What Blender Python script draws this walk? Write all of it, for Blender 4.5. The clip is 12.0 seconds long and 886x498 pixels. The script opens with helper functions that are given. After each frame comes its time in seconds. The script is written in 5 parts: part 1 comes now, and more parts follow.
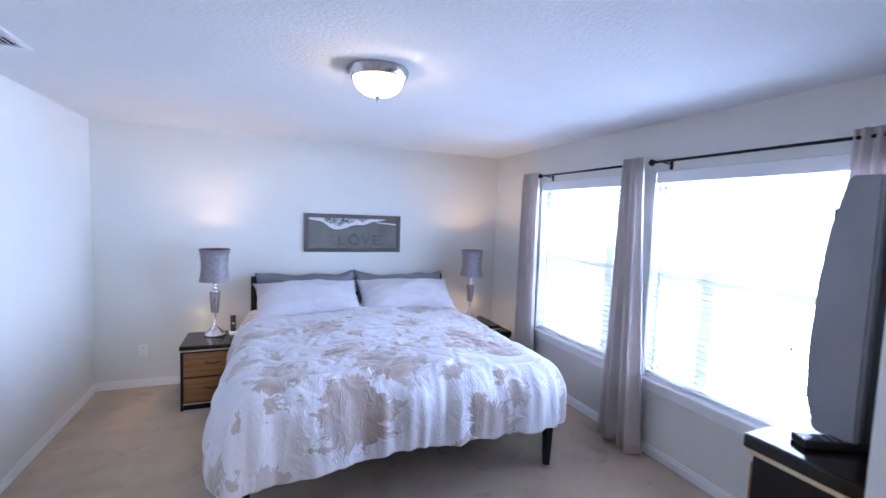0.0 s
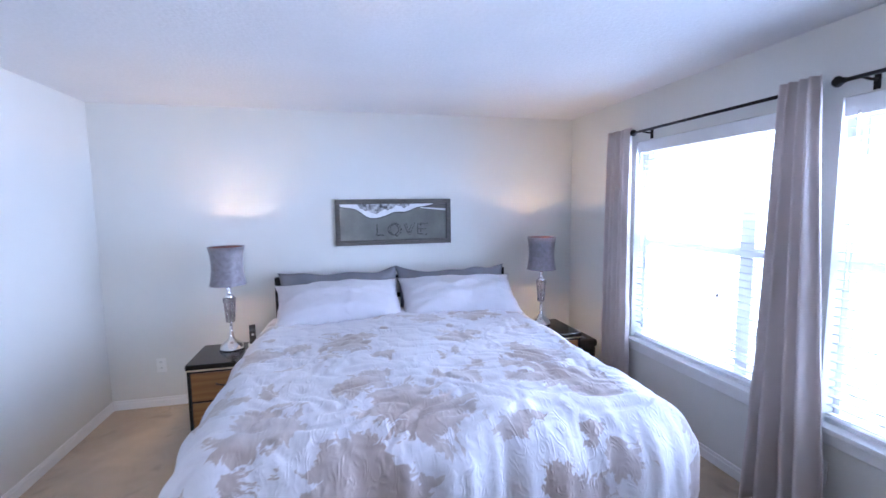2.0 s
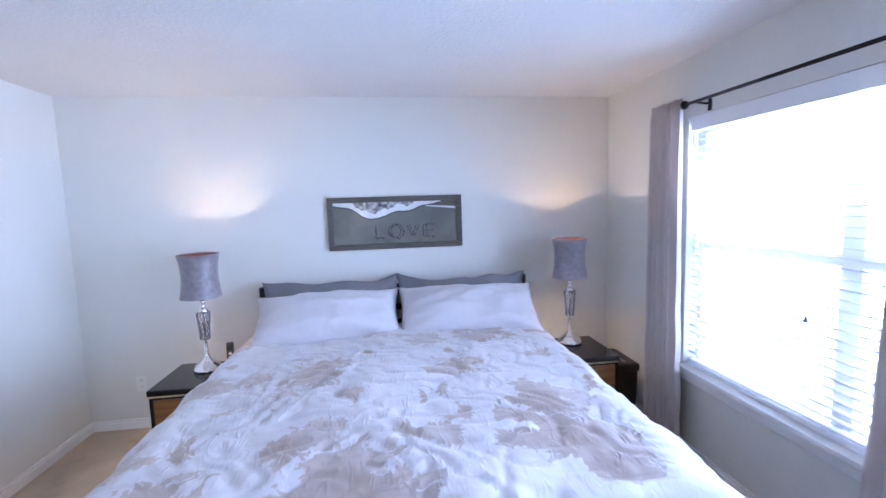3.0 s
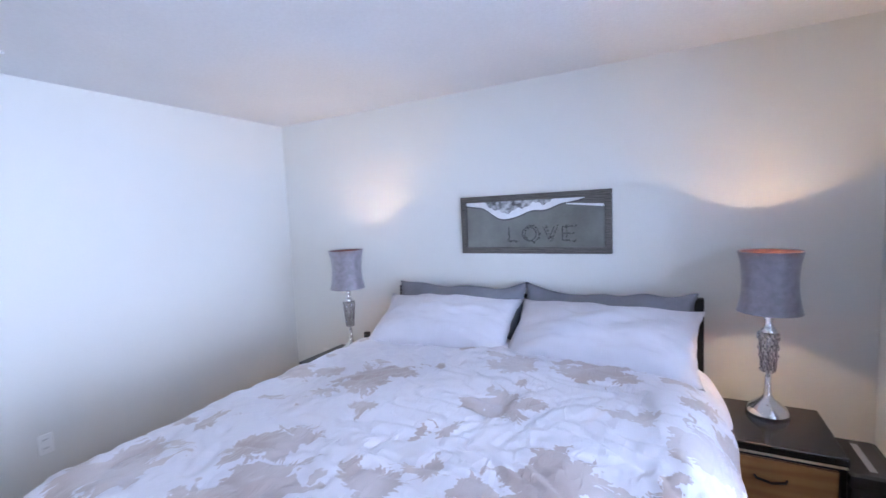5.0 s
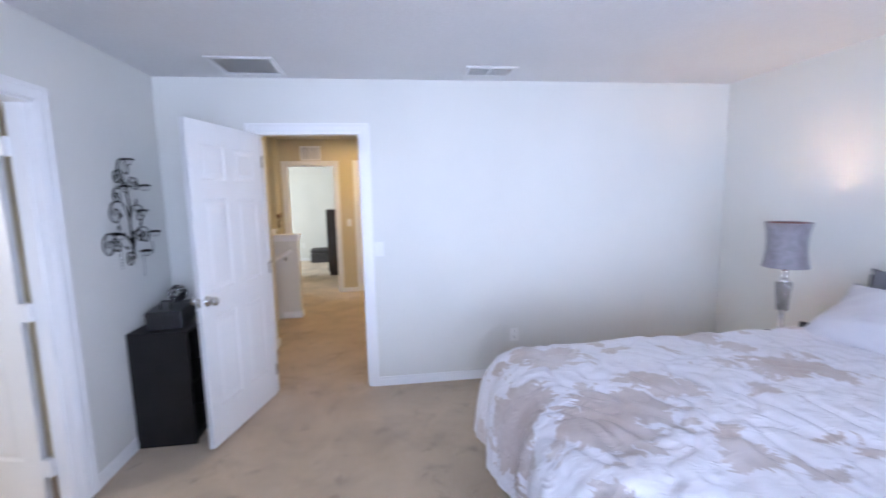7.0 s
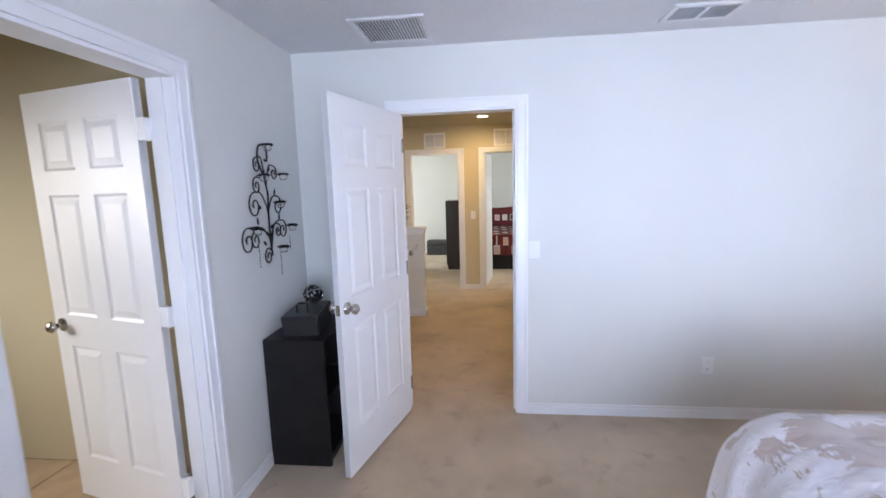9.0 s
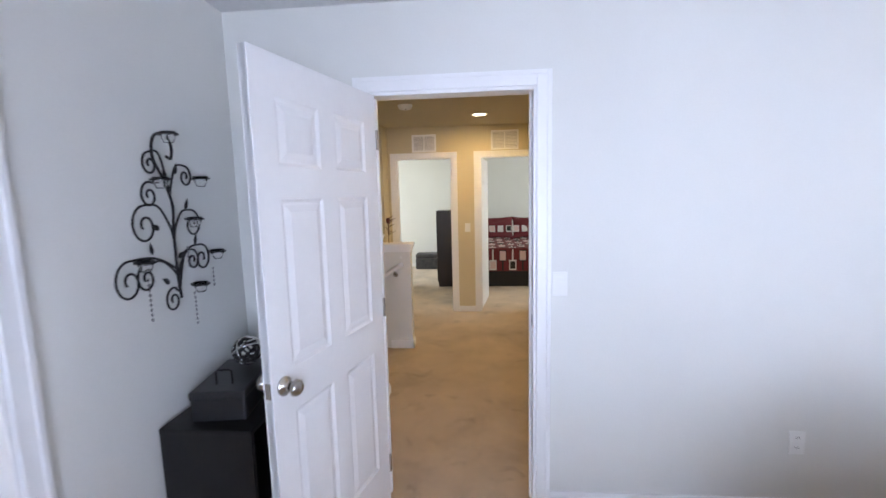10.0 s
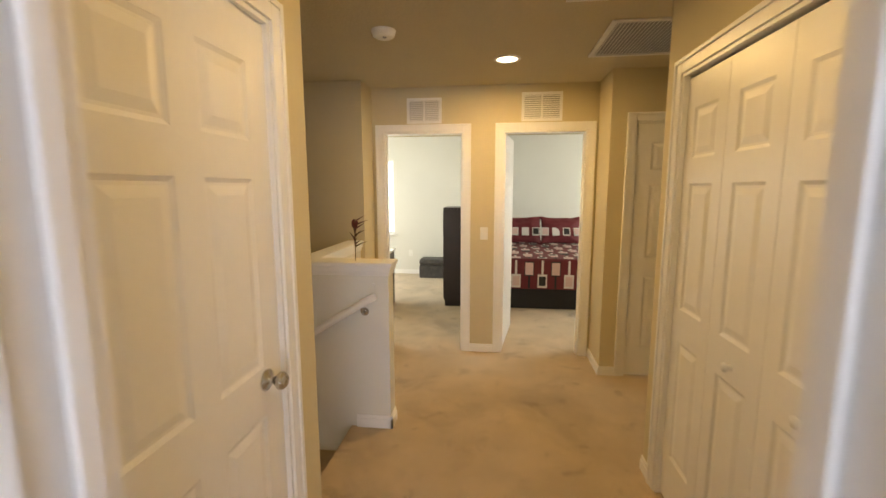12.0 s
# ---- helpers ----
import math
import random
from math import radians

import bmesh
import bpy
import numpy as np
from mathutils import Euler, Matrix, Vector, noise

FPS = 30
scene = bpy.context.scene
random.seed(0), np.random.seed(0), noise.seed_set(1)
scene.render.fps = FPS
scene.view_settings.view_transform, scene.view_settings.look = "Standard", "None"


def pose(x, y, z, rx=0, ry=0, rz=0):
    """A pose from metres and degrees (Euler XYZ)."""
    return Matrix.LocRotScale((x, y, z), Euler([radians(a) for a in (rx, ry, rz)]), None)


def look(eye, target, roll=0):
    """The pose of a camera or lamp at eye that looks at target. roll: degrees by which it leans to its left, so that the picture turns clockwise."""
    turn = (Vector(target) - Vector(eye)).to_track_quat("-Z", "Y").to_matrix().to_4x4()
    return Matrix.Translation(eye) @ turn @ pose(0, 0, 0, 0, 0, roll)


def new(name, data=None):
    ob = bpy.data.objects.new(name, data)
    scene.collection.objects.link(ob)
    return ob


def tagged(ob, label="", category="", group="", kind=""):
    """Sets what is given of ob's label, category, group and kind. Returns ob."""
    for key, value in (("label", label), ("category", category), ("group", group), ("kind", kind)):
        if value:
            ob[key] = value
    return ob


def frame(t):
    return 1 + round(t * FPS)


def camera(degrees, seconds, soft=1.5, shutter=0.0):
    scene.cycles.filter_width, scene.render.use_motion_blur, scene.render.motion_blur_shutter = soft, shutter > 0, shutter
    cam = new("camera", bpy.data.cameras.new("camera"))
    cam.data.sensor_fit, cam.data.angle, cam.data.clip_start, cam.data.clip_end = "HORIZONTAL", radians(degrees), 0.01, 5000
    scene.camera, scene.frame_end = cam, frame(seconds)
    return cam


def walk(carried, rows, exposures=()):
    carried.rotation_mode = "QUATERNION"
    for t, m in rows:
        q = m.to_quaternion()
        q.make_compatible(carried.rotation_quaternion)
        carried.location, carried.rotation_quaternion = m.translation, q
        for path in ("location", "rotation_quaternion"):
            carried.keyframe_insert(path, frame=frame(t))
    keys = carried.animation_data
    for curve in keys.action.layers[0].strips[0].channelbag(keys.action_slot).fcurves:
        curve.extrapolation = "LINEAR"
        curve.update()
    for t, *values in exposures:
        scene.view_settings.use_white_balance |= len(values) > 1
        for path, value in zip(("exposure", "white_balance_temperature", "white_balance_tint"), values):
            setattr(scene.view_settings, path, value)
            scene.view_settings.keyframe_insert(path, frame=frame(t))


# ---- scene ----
cam = camera(91.5, 12.0, shutter=0.4)
PATH = [
    (0, (1.438, 0.272, 1.71), (2.197, 2.116, 1.558), 2.1),
    (0.5, (1.675, 0.409, 1.72), (2.197, 2.332, 1.545), 2.1),
    (1, (1.646, 0.569, 1.674), (2.043, 2.522, 1.504), 1.4),
    (1.5, (1.715, 0.819, 1.648), (2.082, 2.776, 1.457), 0.6),
    (2, (1.858, 1.108, 1.63), (2.313, 3.045, 1.428), -0.7),
    (2.5, (2.061, 1.386, 1.625), (2.463, 3.334, 1.412), -1.8),
    (2.7, (2.136, 1.469, 1.628), (2.491, 3.426, 1.413), -1.9),
    (4.5, (3.001, 2.129, 1.574), (2.356, 4.015, 1.416), -1.8),
    (5, (3.198, 2.13, 1.584), (2.243, 3.88, 1.419), -2.6),
    (5.5, (3.34, 2.102, 1.626), (2.121, 3.674, 1.416), -2.9),
    (6, (3.456, 2.123, 1.606), (1.941, 3.404, 1.345), -2.7),
    (6.5, (3.477, 2.131, 1.573), (1.664, 2.936, 1.313), -1.3),
    (7, (3.453, 2.06, 1.571), (1.487, 2.317, 1.315), -1.2),
    (7.5, (3.425, 2.002, 1.571), (1.447, 1.831, 1.323), -1.3),
    (7.7, (3.407, 1.929, 1.573), (1.438, 1.681, 1.325), -1.3),
    (9.5, (2.462, 1.672, 1.561), (0.494, 1.47, 1.269), -1.7),
    (10, (2.046, 1.624, 1.573), (0.068, 1.456, 1.322), -1.4),
    (10.5, (1.611, 1.61, 1.567), (-0.36, 1.39, 1.312), -1.2),
    (11, (1.173, 1.597, 1.551), (-0.792, 1.343, 1.278), -0.4),
    (11.5, (0.737, 1.583, 1.549), (-1.236, 1.391, 1.282), -0.3),
    (12, (0.33, 1.581, 1.541), (-1.636, 1.34, 1.264), -0.1),
]
walk(cam, [(t, look(eye, target, roll)) for t, eye, target, roll in PATH],
     exposures=((0, 0.08, 5450, 13), (2.7, 0.10, 5450, 13), (4.5, 0.04, 5600, 12), (5.5, 0.02, 5800, 13), (6.5, 0.0, 5950, 13), (7.5, 0.0, 6100, 13), (9.5, 0.02, 6350, 13), (10.5, -0.05, 6550, 11), (11, -0.10, 6700, 10), (11.5, -0.10, 6950, 10), (12, 0.14, 7900, 10)))

# ---- world and light ----
def light_nodes(w):
    w.use_nodes = True
    nt = w.node_tree
    sky = nt.nodes.new("ShaderNodeTexSky")
    sky.sky_type, sky.sun_disc = "NISHITA", False
    sky.sun_elevation, sky.sun_rotation = radians(48), radians(200)
    nt.links.new(sky.outputs[0], nt.nodes["Background"].inputs[0])
    nt.nodes["Background"].inputs[1].default_value = 0.12


world = bpy.data.worlds.new("sky")
light_nodes(world)
scene.world = world


def area_lamp(name, m, sx, sy, watts, colour, spread=math.pi):
    d = bpy.data.lights.new(name, "AREA")
    d.shape, d.size, d.size_y, d.energy, d.color = "RECTANGLE", sx, sy, watts, colour
    d.spread = spread
    ob = new(name, d)
    ob.matrix_world = m
    return ob


def point_lamp(name, at, radius, watts, colour):
    d = bpy.data.lights.new(name, "POINT")
    d.shadow_soft_size, d.energy, d.color = radius, watts, colour
    ob = new(name, d)
    ob.location = at
    return ob


DAY = (0.63, 0.74, 1.0)
NEUTRAL = (0.88, 0.97, 1.0)
WARM = (1.0, 0.66, 0.36)
EAST, NORTH, SOUTH, HIGH = 4.08, 5.0, 0.44, 2.44
area_lamp("window_daylight", look((EAST + 0.17, 3.46, 1.31), (0, 3.2, 0.55)), 1.2, 1.56, 76, DAY)
area_lamp("window_daylight", look((EAST + 0.17, 1.96, 1.31), (0.2, 1.9, 0.5)), 1.36, 1.56, 114, DAY)
area_lamp("far_window_daylight", look((-5.7, -1.98, 1.4), (-5.7, 0, 1.2)), 1.6, 1.3, 62, NEUTRAL)
area_lamp("guest_window_daylight", look((-5.6, 4.98, 1.4), (-5.6, 2, 1.0)), 1.6, 1.3, 58, NEUTRAL)
area_lamp("bath_window_daylight", look((2.0, -2.05, 1.6), (1.05, -0.1, 0.65)), 1.0, 1.0, 12, (1.0, 0.95, 0.88), radians(90))
for lamp_x in (1.013, 3.577):
    for lamp_z, watts in ((1.16, 6.5), (1.247, 9.0)):
        point_lamp("bedside_bulb", (lamp_x, 4.615, lamp_z), 0.009, watts, WARM)
point_lamp("ceiling_bulb", (1.965, 2.50, 2.325), 0.02, 4.0, WARM)
for can_x, watts in ((-2.876, 17), (-0.95, 6.5)):
    area_lamp("hall_can_bulb", pose(can_x, 1.643, 2.432), 0.13, 0.13, watts, (1.0, 0.67, 0.28))


# ---- materials ----
def mat(name, colour, rough=0.6, metal=0.0, vary=0.08, scale=6.0, bump=0.0, bump_scale=60.0, fine=0.04, spec=0.5, coat=0.0, sheen=0.0, transmission=0.0, tone=None):
    m = bpy.data.materials.new(name)
    m.use_nodes = True
    nt = m.node_tree
    n, link = nt.nodes, nt.links.new
    b = n["Principled BSDF"]
    b.inputs["Roughness"].default_value = rough
    b.inputs["Metallic"].default_value = metal
    b.inputs["Specular IOR Level"].default_value = spec
    b.inputs["Coat Weight"].default_value = coat
    b.inputs["Sheen Weight"].default_value = sheen
    b.inputs["Transmission Weight"].default_value = transmission
    tc = n.new("ShaderNodeTexCoord")
    big = n.new("ShaderNodeTexNoise")
    big.inputs["Scale"].default_value, big.inputs["Detail"].default_value = scale, 3
    small = n.new("ShaderNodeTexNoise")
    small.inputs["Scale"].default_value, small.inputs["Detail"].default_value = bump_scale, 4
    for t in (big, small):
        link(tc.outputs["Object"], t.inputs["Vector"])
    ramp = n.new("ShaderNodeMix")
    ramp.data_type = "RGBA"
    other = tone or tuple(c * (1 - vary) for c in colour)
    ramp.inputs["A"].default_value = (*colour, 1)
    ramp.inputs["B"].default_value = (*other, 1)
    span = n.new("ShaderNodeMapRange")
    span.inputs["From Min"].default_value, span.inputs["From Max"].default_value = 0.35, 0.65
    link(big.outputs["Fac"], span.inputs["Value"])
    link(span.outputs[0], ramp.inputs["Factor"])
    grain = n.new("ShaderNodeMix")
    grain.data_type, grain.blend_type = "RGBA", "MULTIPLY"
    grain.inputs["Factor"].default_value = 1.0
    g = n.new("ShaderNodeMapRange")
    g.inputs["To Min"].default_value, g.inputs["To Max"].default_value = 1 - 2 * fine, 1 + 2 * fine
    link(small.outputs["Fac"], g.inputs["Value"])
    link(ramp.outputs["Result"], grain.inputs["A"])
    link(g.outputs[0], grain.inputs["B"])
    link(grain.outputs["Result"], b.inputs["Base Color"])
    if bump:
        bp = n.new("ShaderNodeBump")
        bp.inputs["Strength"].default_value, bp.inputs["Distance"].default_value = min(1, bump * 4), 0.004 * bump * 4
        link(small.outputs["Fac"], bp.inputs["Height"])
        link(bp.outputs[0], b.inputs["Normal"])
    return m


def glow(name, colour, strength):
    m = bpy.data.materials.new(name)
    m.use_nodes = True
    b = m.node_tree.nodes["Principled BSDF"]
    b.inputs["Base Color"].default_value = (*colour, 1)
    b.inputs["Emission Color"].default_value = (*colour, 1)
    b.inputs["Emission Strength"].default_value = strength
    return m


def glass(name, colour=(1, 1, 1), rough=0.0):
    m = bpy.data.materials.new(name)
    m.use_nodes = True
    b = m.node_tree.nodes["Principled BSDF"]
    b.inputs["Base Color"].default_value = (*colour, 1)
    b.inputs["Roughness"].default_value = rough
    b.inputs["Transmission Weight"].default_value = 1
    b.inputs["IOR"].default_value = 1.45
    return m


def wood(name, light, dark, rough=0.35, axis=0, scale=9.0):
    m = mat(name, light, rough, vary=0.2, scale=3, bump=0.03, bump_scale=90)
    nt = m.node_tree
    n, link = nt.nodes, nt.links.new
    tc = n.new("ShaderNodeTexCoord")
    mp = n.new("ShaderNodeMapping")
    stretch = [1.0, 1.0, 1.0]
    stretch[axis] = 0.12
    mp.inputs["Scale"].default_value = stretch
    w = n.new("ShaderNodeTexWave")
    w.wave_type, w.bands_direction = "BANDS", "Z" if axis != 2 else "X"
    w.inputs["Scale"].default_value, w.inputs["Distortion"].default_value = scale, 9.0
    w.inputs["Detail"].default_value, w.inputs["Detail Scale"].default_value = 3.0, 1.6
    mix = n.new("ShaderNodeMix")
    mix.data_type = "RGBA"
    mix.inputs["A"].default_value, mix.inputs["B"].default_value = (*light, 1), (*dark, 1)
    link(tc.outputs["Object"], mp.inputs["Vector"])
    link(mp.outputs[0], w.inputs["Vector"])
    link(w.outputs["Fac"], mix.inputs["Factor"])
    link(mix.outputs["Result"], n["Principled BSDF"].inputs["Base Color"])
    return m


def leaf_print(name, ground, blot):
    """Cloth printed with ragged many-lobed leaf clusters, laid out on the flat cloth."""
    m = mat(name, ground, 0.40, vary=0.04, scale=5, bump=0.06, bump_scale=30, sheen=0.2)
    nt = m.node_tree
    n, link = nt.nodes, nt.links.new

    def math_node(op, a, b=None):
        k = n.new("ShaderNodeMath")
        k.operation = op
        for i, v in enumerate((a, b)):
            if v is None:
                continue
            if isinstance(v, (int, float)):
                k.inputs[i].default_value = v
            else:
                link(v, k.inputs[i])
        return k.outputs[0]

    uv = n.new("ShaderNodeUVMap")
    masks = []
    for scale, shift, lobes, size in ((1.95, 0.0, 9.0, 0.67), (3.3, 3.7, 7.0, 0.47)):
        mp = n.new("ShaderNodeMapping")
        mp.inputs["Location"].default_value = (shift, shift * 0.6, 0)
        link(uv.outputs[0], mp.inputs["Vector"])
        warp = n.new("ShaderNodeTexNoise")
        warp.inputs["Scale"].default_value, warp.inputs["Detail"].default_value = 11.0, 4.0
        warp.inputs["Roughness"].default_value = 0.55
        link(mp.outputs[0], warp.inputs["Vector"])
        off = n.new("ShaderNodeVectorMath")
        off.operation = "MULTIPLY_ADD"
        link(warp.outputs["Color"], off.inputs[0])
        off.inputs[1].default_value = (0.20, 0.12, 0)
        link(mp.outputs[0], off.inputs[2])
        sway = n.new("ShaderNodeTexNoise")
        sway.inputs["Scale"].default_value, sway.inputs["Detail"].default_value = 4.5, 1.0
        link(mp.outputs[0], sway.inputs["Vector"])
        bend = n.new("ShaderNodeVectorMath")
        bend.operation = "MULTIPLY_ADD"
        link(sway.outputs["Color"], bend.inputs[0])
        bend.inputs[1].default_value = (0.34, 0.30, 0)
        link(off.outputs[0], bend.inputs[2])
        vo = n.new("ShaderNodeTexVoronoi")
        vo.voronoi_dimensions = "2D"
        vo.inputs["Scale"].default_value, vo.inputs["Randomness"].default_value = scale, 0.85
        link(bend.outputs[0], vo.inputs["Vector"])
        d = n.new("ShaderNodeVectorMath")
        d.operation = "SUBTRACT"
        link(bend.outputs[0], d.inputs[0])
        link(vo.outputs["Position"], d.inputs[1])
        sp = n.new("ShaderNodeSeparateXYZ")
        link(d.outputs[0], sp.inputs[0])
        cc = n.new("ShaderNodeSeparateColor")
        link(vo.outputs["Color"], cc.inputs[0])
        ang = math_node("ARCTAN2", sp.outputs[1], sp.outputs[0])
        ang = math_node("ADD", math_node("MULTIPLY", ang, lobes / 2), math_node("MULTIPLY", cc.outputs[0], 6.28))
        lobe = math_node("PINGPONG", ang, 1.57)
        saw = math_node("PINGPONG", math_node("MULTIPLY", ang, 2.7), 1.57)
        reach = math_node("ADD", math_node("MULTIPLY", lobe, 0.10), math_node("MULTIPLY", saw, 0.09))
        reach = math_node("ADD", reach, 0.30)
        reach = math_node("MULTIPLY", reach, math_node("ADD", math_node("MULTIPLY", cc.outputs[1], 0.7), 0.65))
        reach = math_node("MULTIPLY", reach, math_node("GREATER_THAN", cc.outputs[2], 0.22))
        edge = math_node("SUBTRACT", math_node("MULTIPLY", reach, size), vo.outputs["Distance"])
        mr = n.new("ShaderNodeMapRange")
        mr.inputs["From Min"].default_value, mr.inputs["From Max"].default_value = -0.006, 0.012
        link(edge, mr.inputs["Value"])
        masks.append(mr.outputs[0])
    both = math_node("MAXIMUM", masks[0], masks[1])
    worn = n.new("ShaderNodeTexNoise")
    worn.inputs["Scale"].default_value = 2.3
    link(uv.outputs[0], worn.inputs["Vector"])
    wr = n.new("ShaderNodeMapRange")
    wr.inputs["From Min"].default_value, wr.inputs["From Max"].default_value = 0.3, 0.6
    wr.inputs["To Min"].default_value = 0.5
    link(worn.outputs["Fac"], wr.inputs["Value"])
    mix = n.new("ShaderNodeMix")
    mix.data_type = "RGBA"
    mix.inputs["A"].default_value, mix.inputs["B"].default_value = (*ground, 1), (*blot, 1)
    ink = math_node("MULTIPLY", both, wr.outputs[0])
    link(math_node("ADD", math_node("MULTIPLY", ink, -0.17), 0.48), n["Principled BSDF"].inputs["Roughness"])
    crease = n.new("ShaderNodeTexNoise")
    crease.noise_type = "RIDGED_MULTIFRACTAL"
    crease.inputs["Scale"].default_value, crease.inputs["Detail"].default_value = 9.0, 4.0
    crease.inputs["Distortion"].default_value = 0.9
    tc = n.new("ShaderNodeTexCoord")
    link(tc.outputs["Object"], crease.inputs["Vector"])
    bp = n.new("ShaderNodeBump")
    bp.inputs["Strength"].default_value, bp.inputs["Distance"].default_value = 0.9, 0.009
    link(crease.outputs["Fac"], bp.inputs["Height"])
    link(n["Bump"].outputs[0], bp.inputs["Normal"])
    pucker = n.new("ShaderNodeTexNoise")
    pucker.noise_type = "RIDGED_MULTIFRACTAL"
    pucker.inputs["Scale"].default_value, pucker.inputs["Detail"].default_value = 15.0, 3.0
    pucker.inputs["Distortion"].default_value = 1.8
    pull = n.new("ShaderNodeMapping")
    pull.inputs["Rotation"].default_value = (0, 0, 0.5)
    pull.inputs["Scale"].default_value = (1.5, 0.55, 1.0)
    link(tc.outputs["Object"], pull.inputs["Vector"])
    link(pull.outputs[0], pucker.inputs["Vector"])
    fine_bump = n.new("ShaderNodeBump")
    fine_bump.inputs["Strength"].default_value, fine_bump.inputs["Distance"].default_value = 0.8, 0.006
    link(math_node("MULTIPLY", pucker.outputs["Fac"], wr.outputs[0]), fine_bump.inputs["Height"])
    link(bp.outputs[0], fine_bump.inputs["Normal"])
    link(fine_bump.outputs[0], n["Principled BSDF"].inputs["Normal"])
    link(ink, mix.inputs["Factor"])
    link(mix.outputs["Result"], n["Principled BSDF"].inputs["Base Color"])
    return m


def creased(m, scale, depth, stretch=(1, 1, 1)):
    """Adds sharp cloth creases over the weave."""
    n, link = m.node_tree.nodes, m.node_tree.links.new
    tc = n.new("ShaderNodeTexCoord")
    mp = n.new("ShaderNodeMapping")
    mp.inputs["Scale"].default_value = stretch
    ridge = n.new("ShaderNodeTexNoise")
    ridge.noise_type = "RIDGED_MULTIFRACTAL"
    ridge.inputs["Scale"].default_value, ridge.inputs["Detail"].default_value = scale, 3.0
    ridge.inputs["Distortion"].default_value = 1.2
    bp = n.new("ShaderNodeBump")
    bp.inputs["Strength"].default_value, bp.inputs["Distance"].default_value = 0.9, depth
    link(tc.outputs["Object"], mp.inputs["Vector"])
    link(mp.outputs[0], ridge.inputs["Vector"])
    link(ridge.outputs["Fac"], bp.inputs["Height"])
    link(n["Bump"].outputs[0], bp.inputs["Normal"])
    link(bp.outputs[0], n["Principled BSDF"].inputs["Normal"])
    return m


def stained(m, scale, low, high, depth):
    """Darkens the colour in soft-edged worn and soiled patches."""
    n, link = m.node_tree.nodes, m.node_tree.links.new
    b = n["Principled BSDF"]
    was = b.inputs["Base Color"].links[0].from_socket
    tc = n.new("ShaderNodeTexCoord")
    patch = n.new("ShaderNodeTexNoise")
    patch.inputs["Scale"].default_value, patch.inputs["Detail"].default_value = scale, 5.0
    patch.inputs["Roughness"].default_value, patch.inputs["Distortion"].default_value = 0.6, 0.5
    edge = n.new("ShaderNodeMapRange")
    edge.inputs["From Min"].default_value, edge.inputs["From Max"].default_value = low, high
    edge.inputs["To Min"].default_value, edge.inputs["To Max"].default_value = 1.0, 1.0 - depth
    mul = n.new("ShaderNodeMix")
    mul.data_type, mul.blend_type = "RGBA", "MULTIPLY"
    mul.inputs["Factor"].default_value = 1.0
    link(tc.outputs["Object"], patch.inputs["Vector"])
    link(patch.outputs["Fac"], edge.inputs["Value"])
    link(was, mul.inputs["A"])
    link(edge.outputs[0], mul.inputs["B"])
    link(mul.outputs["Result"], b.inputs["Base Color"])
    return m


WALL = mat("wall_paint", (0.735, 0.735, 0.70), 0.75, vary=0.03, scale=1.5, bump=0.04, bump_scale=120, fine=0.015)
HALLWALL = mat("hall_wall_paint", (0.62, 0.545, 0.365), 0.75, vary=0.03, scale=1.5, bump=0.04, bump_scale=120, fine=0.015)
CEIL = mat("ceiling_texture_paint", (0.74, 0.74, 0.74), 0.9, vary=0.03, scale=2, bump=0.22, bump_scale=55, fine=0.03)
# CEIL darkened to tan; the hall's dim warm light is put into the colour
DIMCEIL = mat("dimmed_ceiling_paint", (0.56, 0.50, 0.36), 0.9, vary=0.03, scale=2, bump=0.22, bump_scale=55, fine=0.03)
TRIM = mat("white_trim_paint", (0.85, 0.85, 0.85), 0.35, vary=0.02, scale=3, bump=0.01, bump_scale=40, fine=0.01)
CARPET = stained(stained(mat("beige_carpet", (0.56, 0.44, 0.31), 0.95, vary=0.16, scale=3.1, bump=0.30, bump_scale=260, fine=0.14, spec=0.1, sheen=0.3), 1.7, 0.50, 0.62, 0.16), 5.5, 0.58, 0.68, 0.22)
TILE = mat("beige_floor_tile", (0.62, 0.46, 0.30), 0.3, vary=0.2, scale=7, bump=0.02, bump_scale=20)
GROUT = mat("tile_grout", (0.42, 0.35, 0.27), 0.9, vary=0.1)
BLACKWOOD = mat("black_painted_wood", (0.010, 0.009, 0.010), 0.45, vary=0.3, scale=8, bump=0.02, bump_scale=80, fine=0.1, spec=0.3)
BLACKGLOSS = mat("black_gloss_top", (0.012, 0.010, 0.010), 0.14, vary=0.2, scale=6, fine=0.08)
OAK = wood("golden_brown_oak", (0.30, 0.145, 0.05), (0.235, 0.105, 0.034), 0.35, 0, 6.0)
CHROME = mat("polished_chrome", (0.75, 0.75, 0.76), 0.12, 1.0, vary=0.05, fine=0.02)
NICKEL = mat("satin_nickel", (0.52, 0.50, 0.47), 0.25, 1.0, vary=0.06, fine=0.03)
BRASSLINE = mat("pale_metal_strip", (0.75, 0.66, 0.48), 0.3, 0.8, vary=0.05)
IRON = mat("black_iron", (0.02, 0.018, 0.017), 0.45, 0.6, vary=0.3, scale=20, fine=0.1)
BRONZE = mat("dark_bronze_iron", (0.05, 0.042, 0.038), 0.5, 0.5, vary=0.3, scale=25, fine=0.1)
CURTAIN = mat("taupe_curtain_cloth", (0.70, 0.635, 0.615), 0.85, vary=0.06, scale=3, bump=0.08, bump_scale=300, fine=0.04, sheen=0.2)
SHADE = mat("silver_lilac_shade_cloth", (0.25, 0.235, 0.27), 0.4, vary=0.2, scale=30, bump=0.08, bump_scale=160, fine=0.06, sheen=0.3, tone=(0.19, 0.175, 0.20))
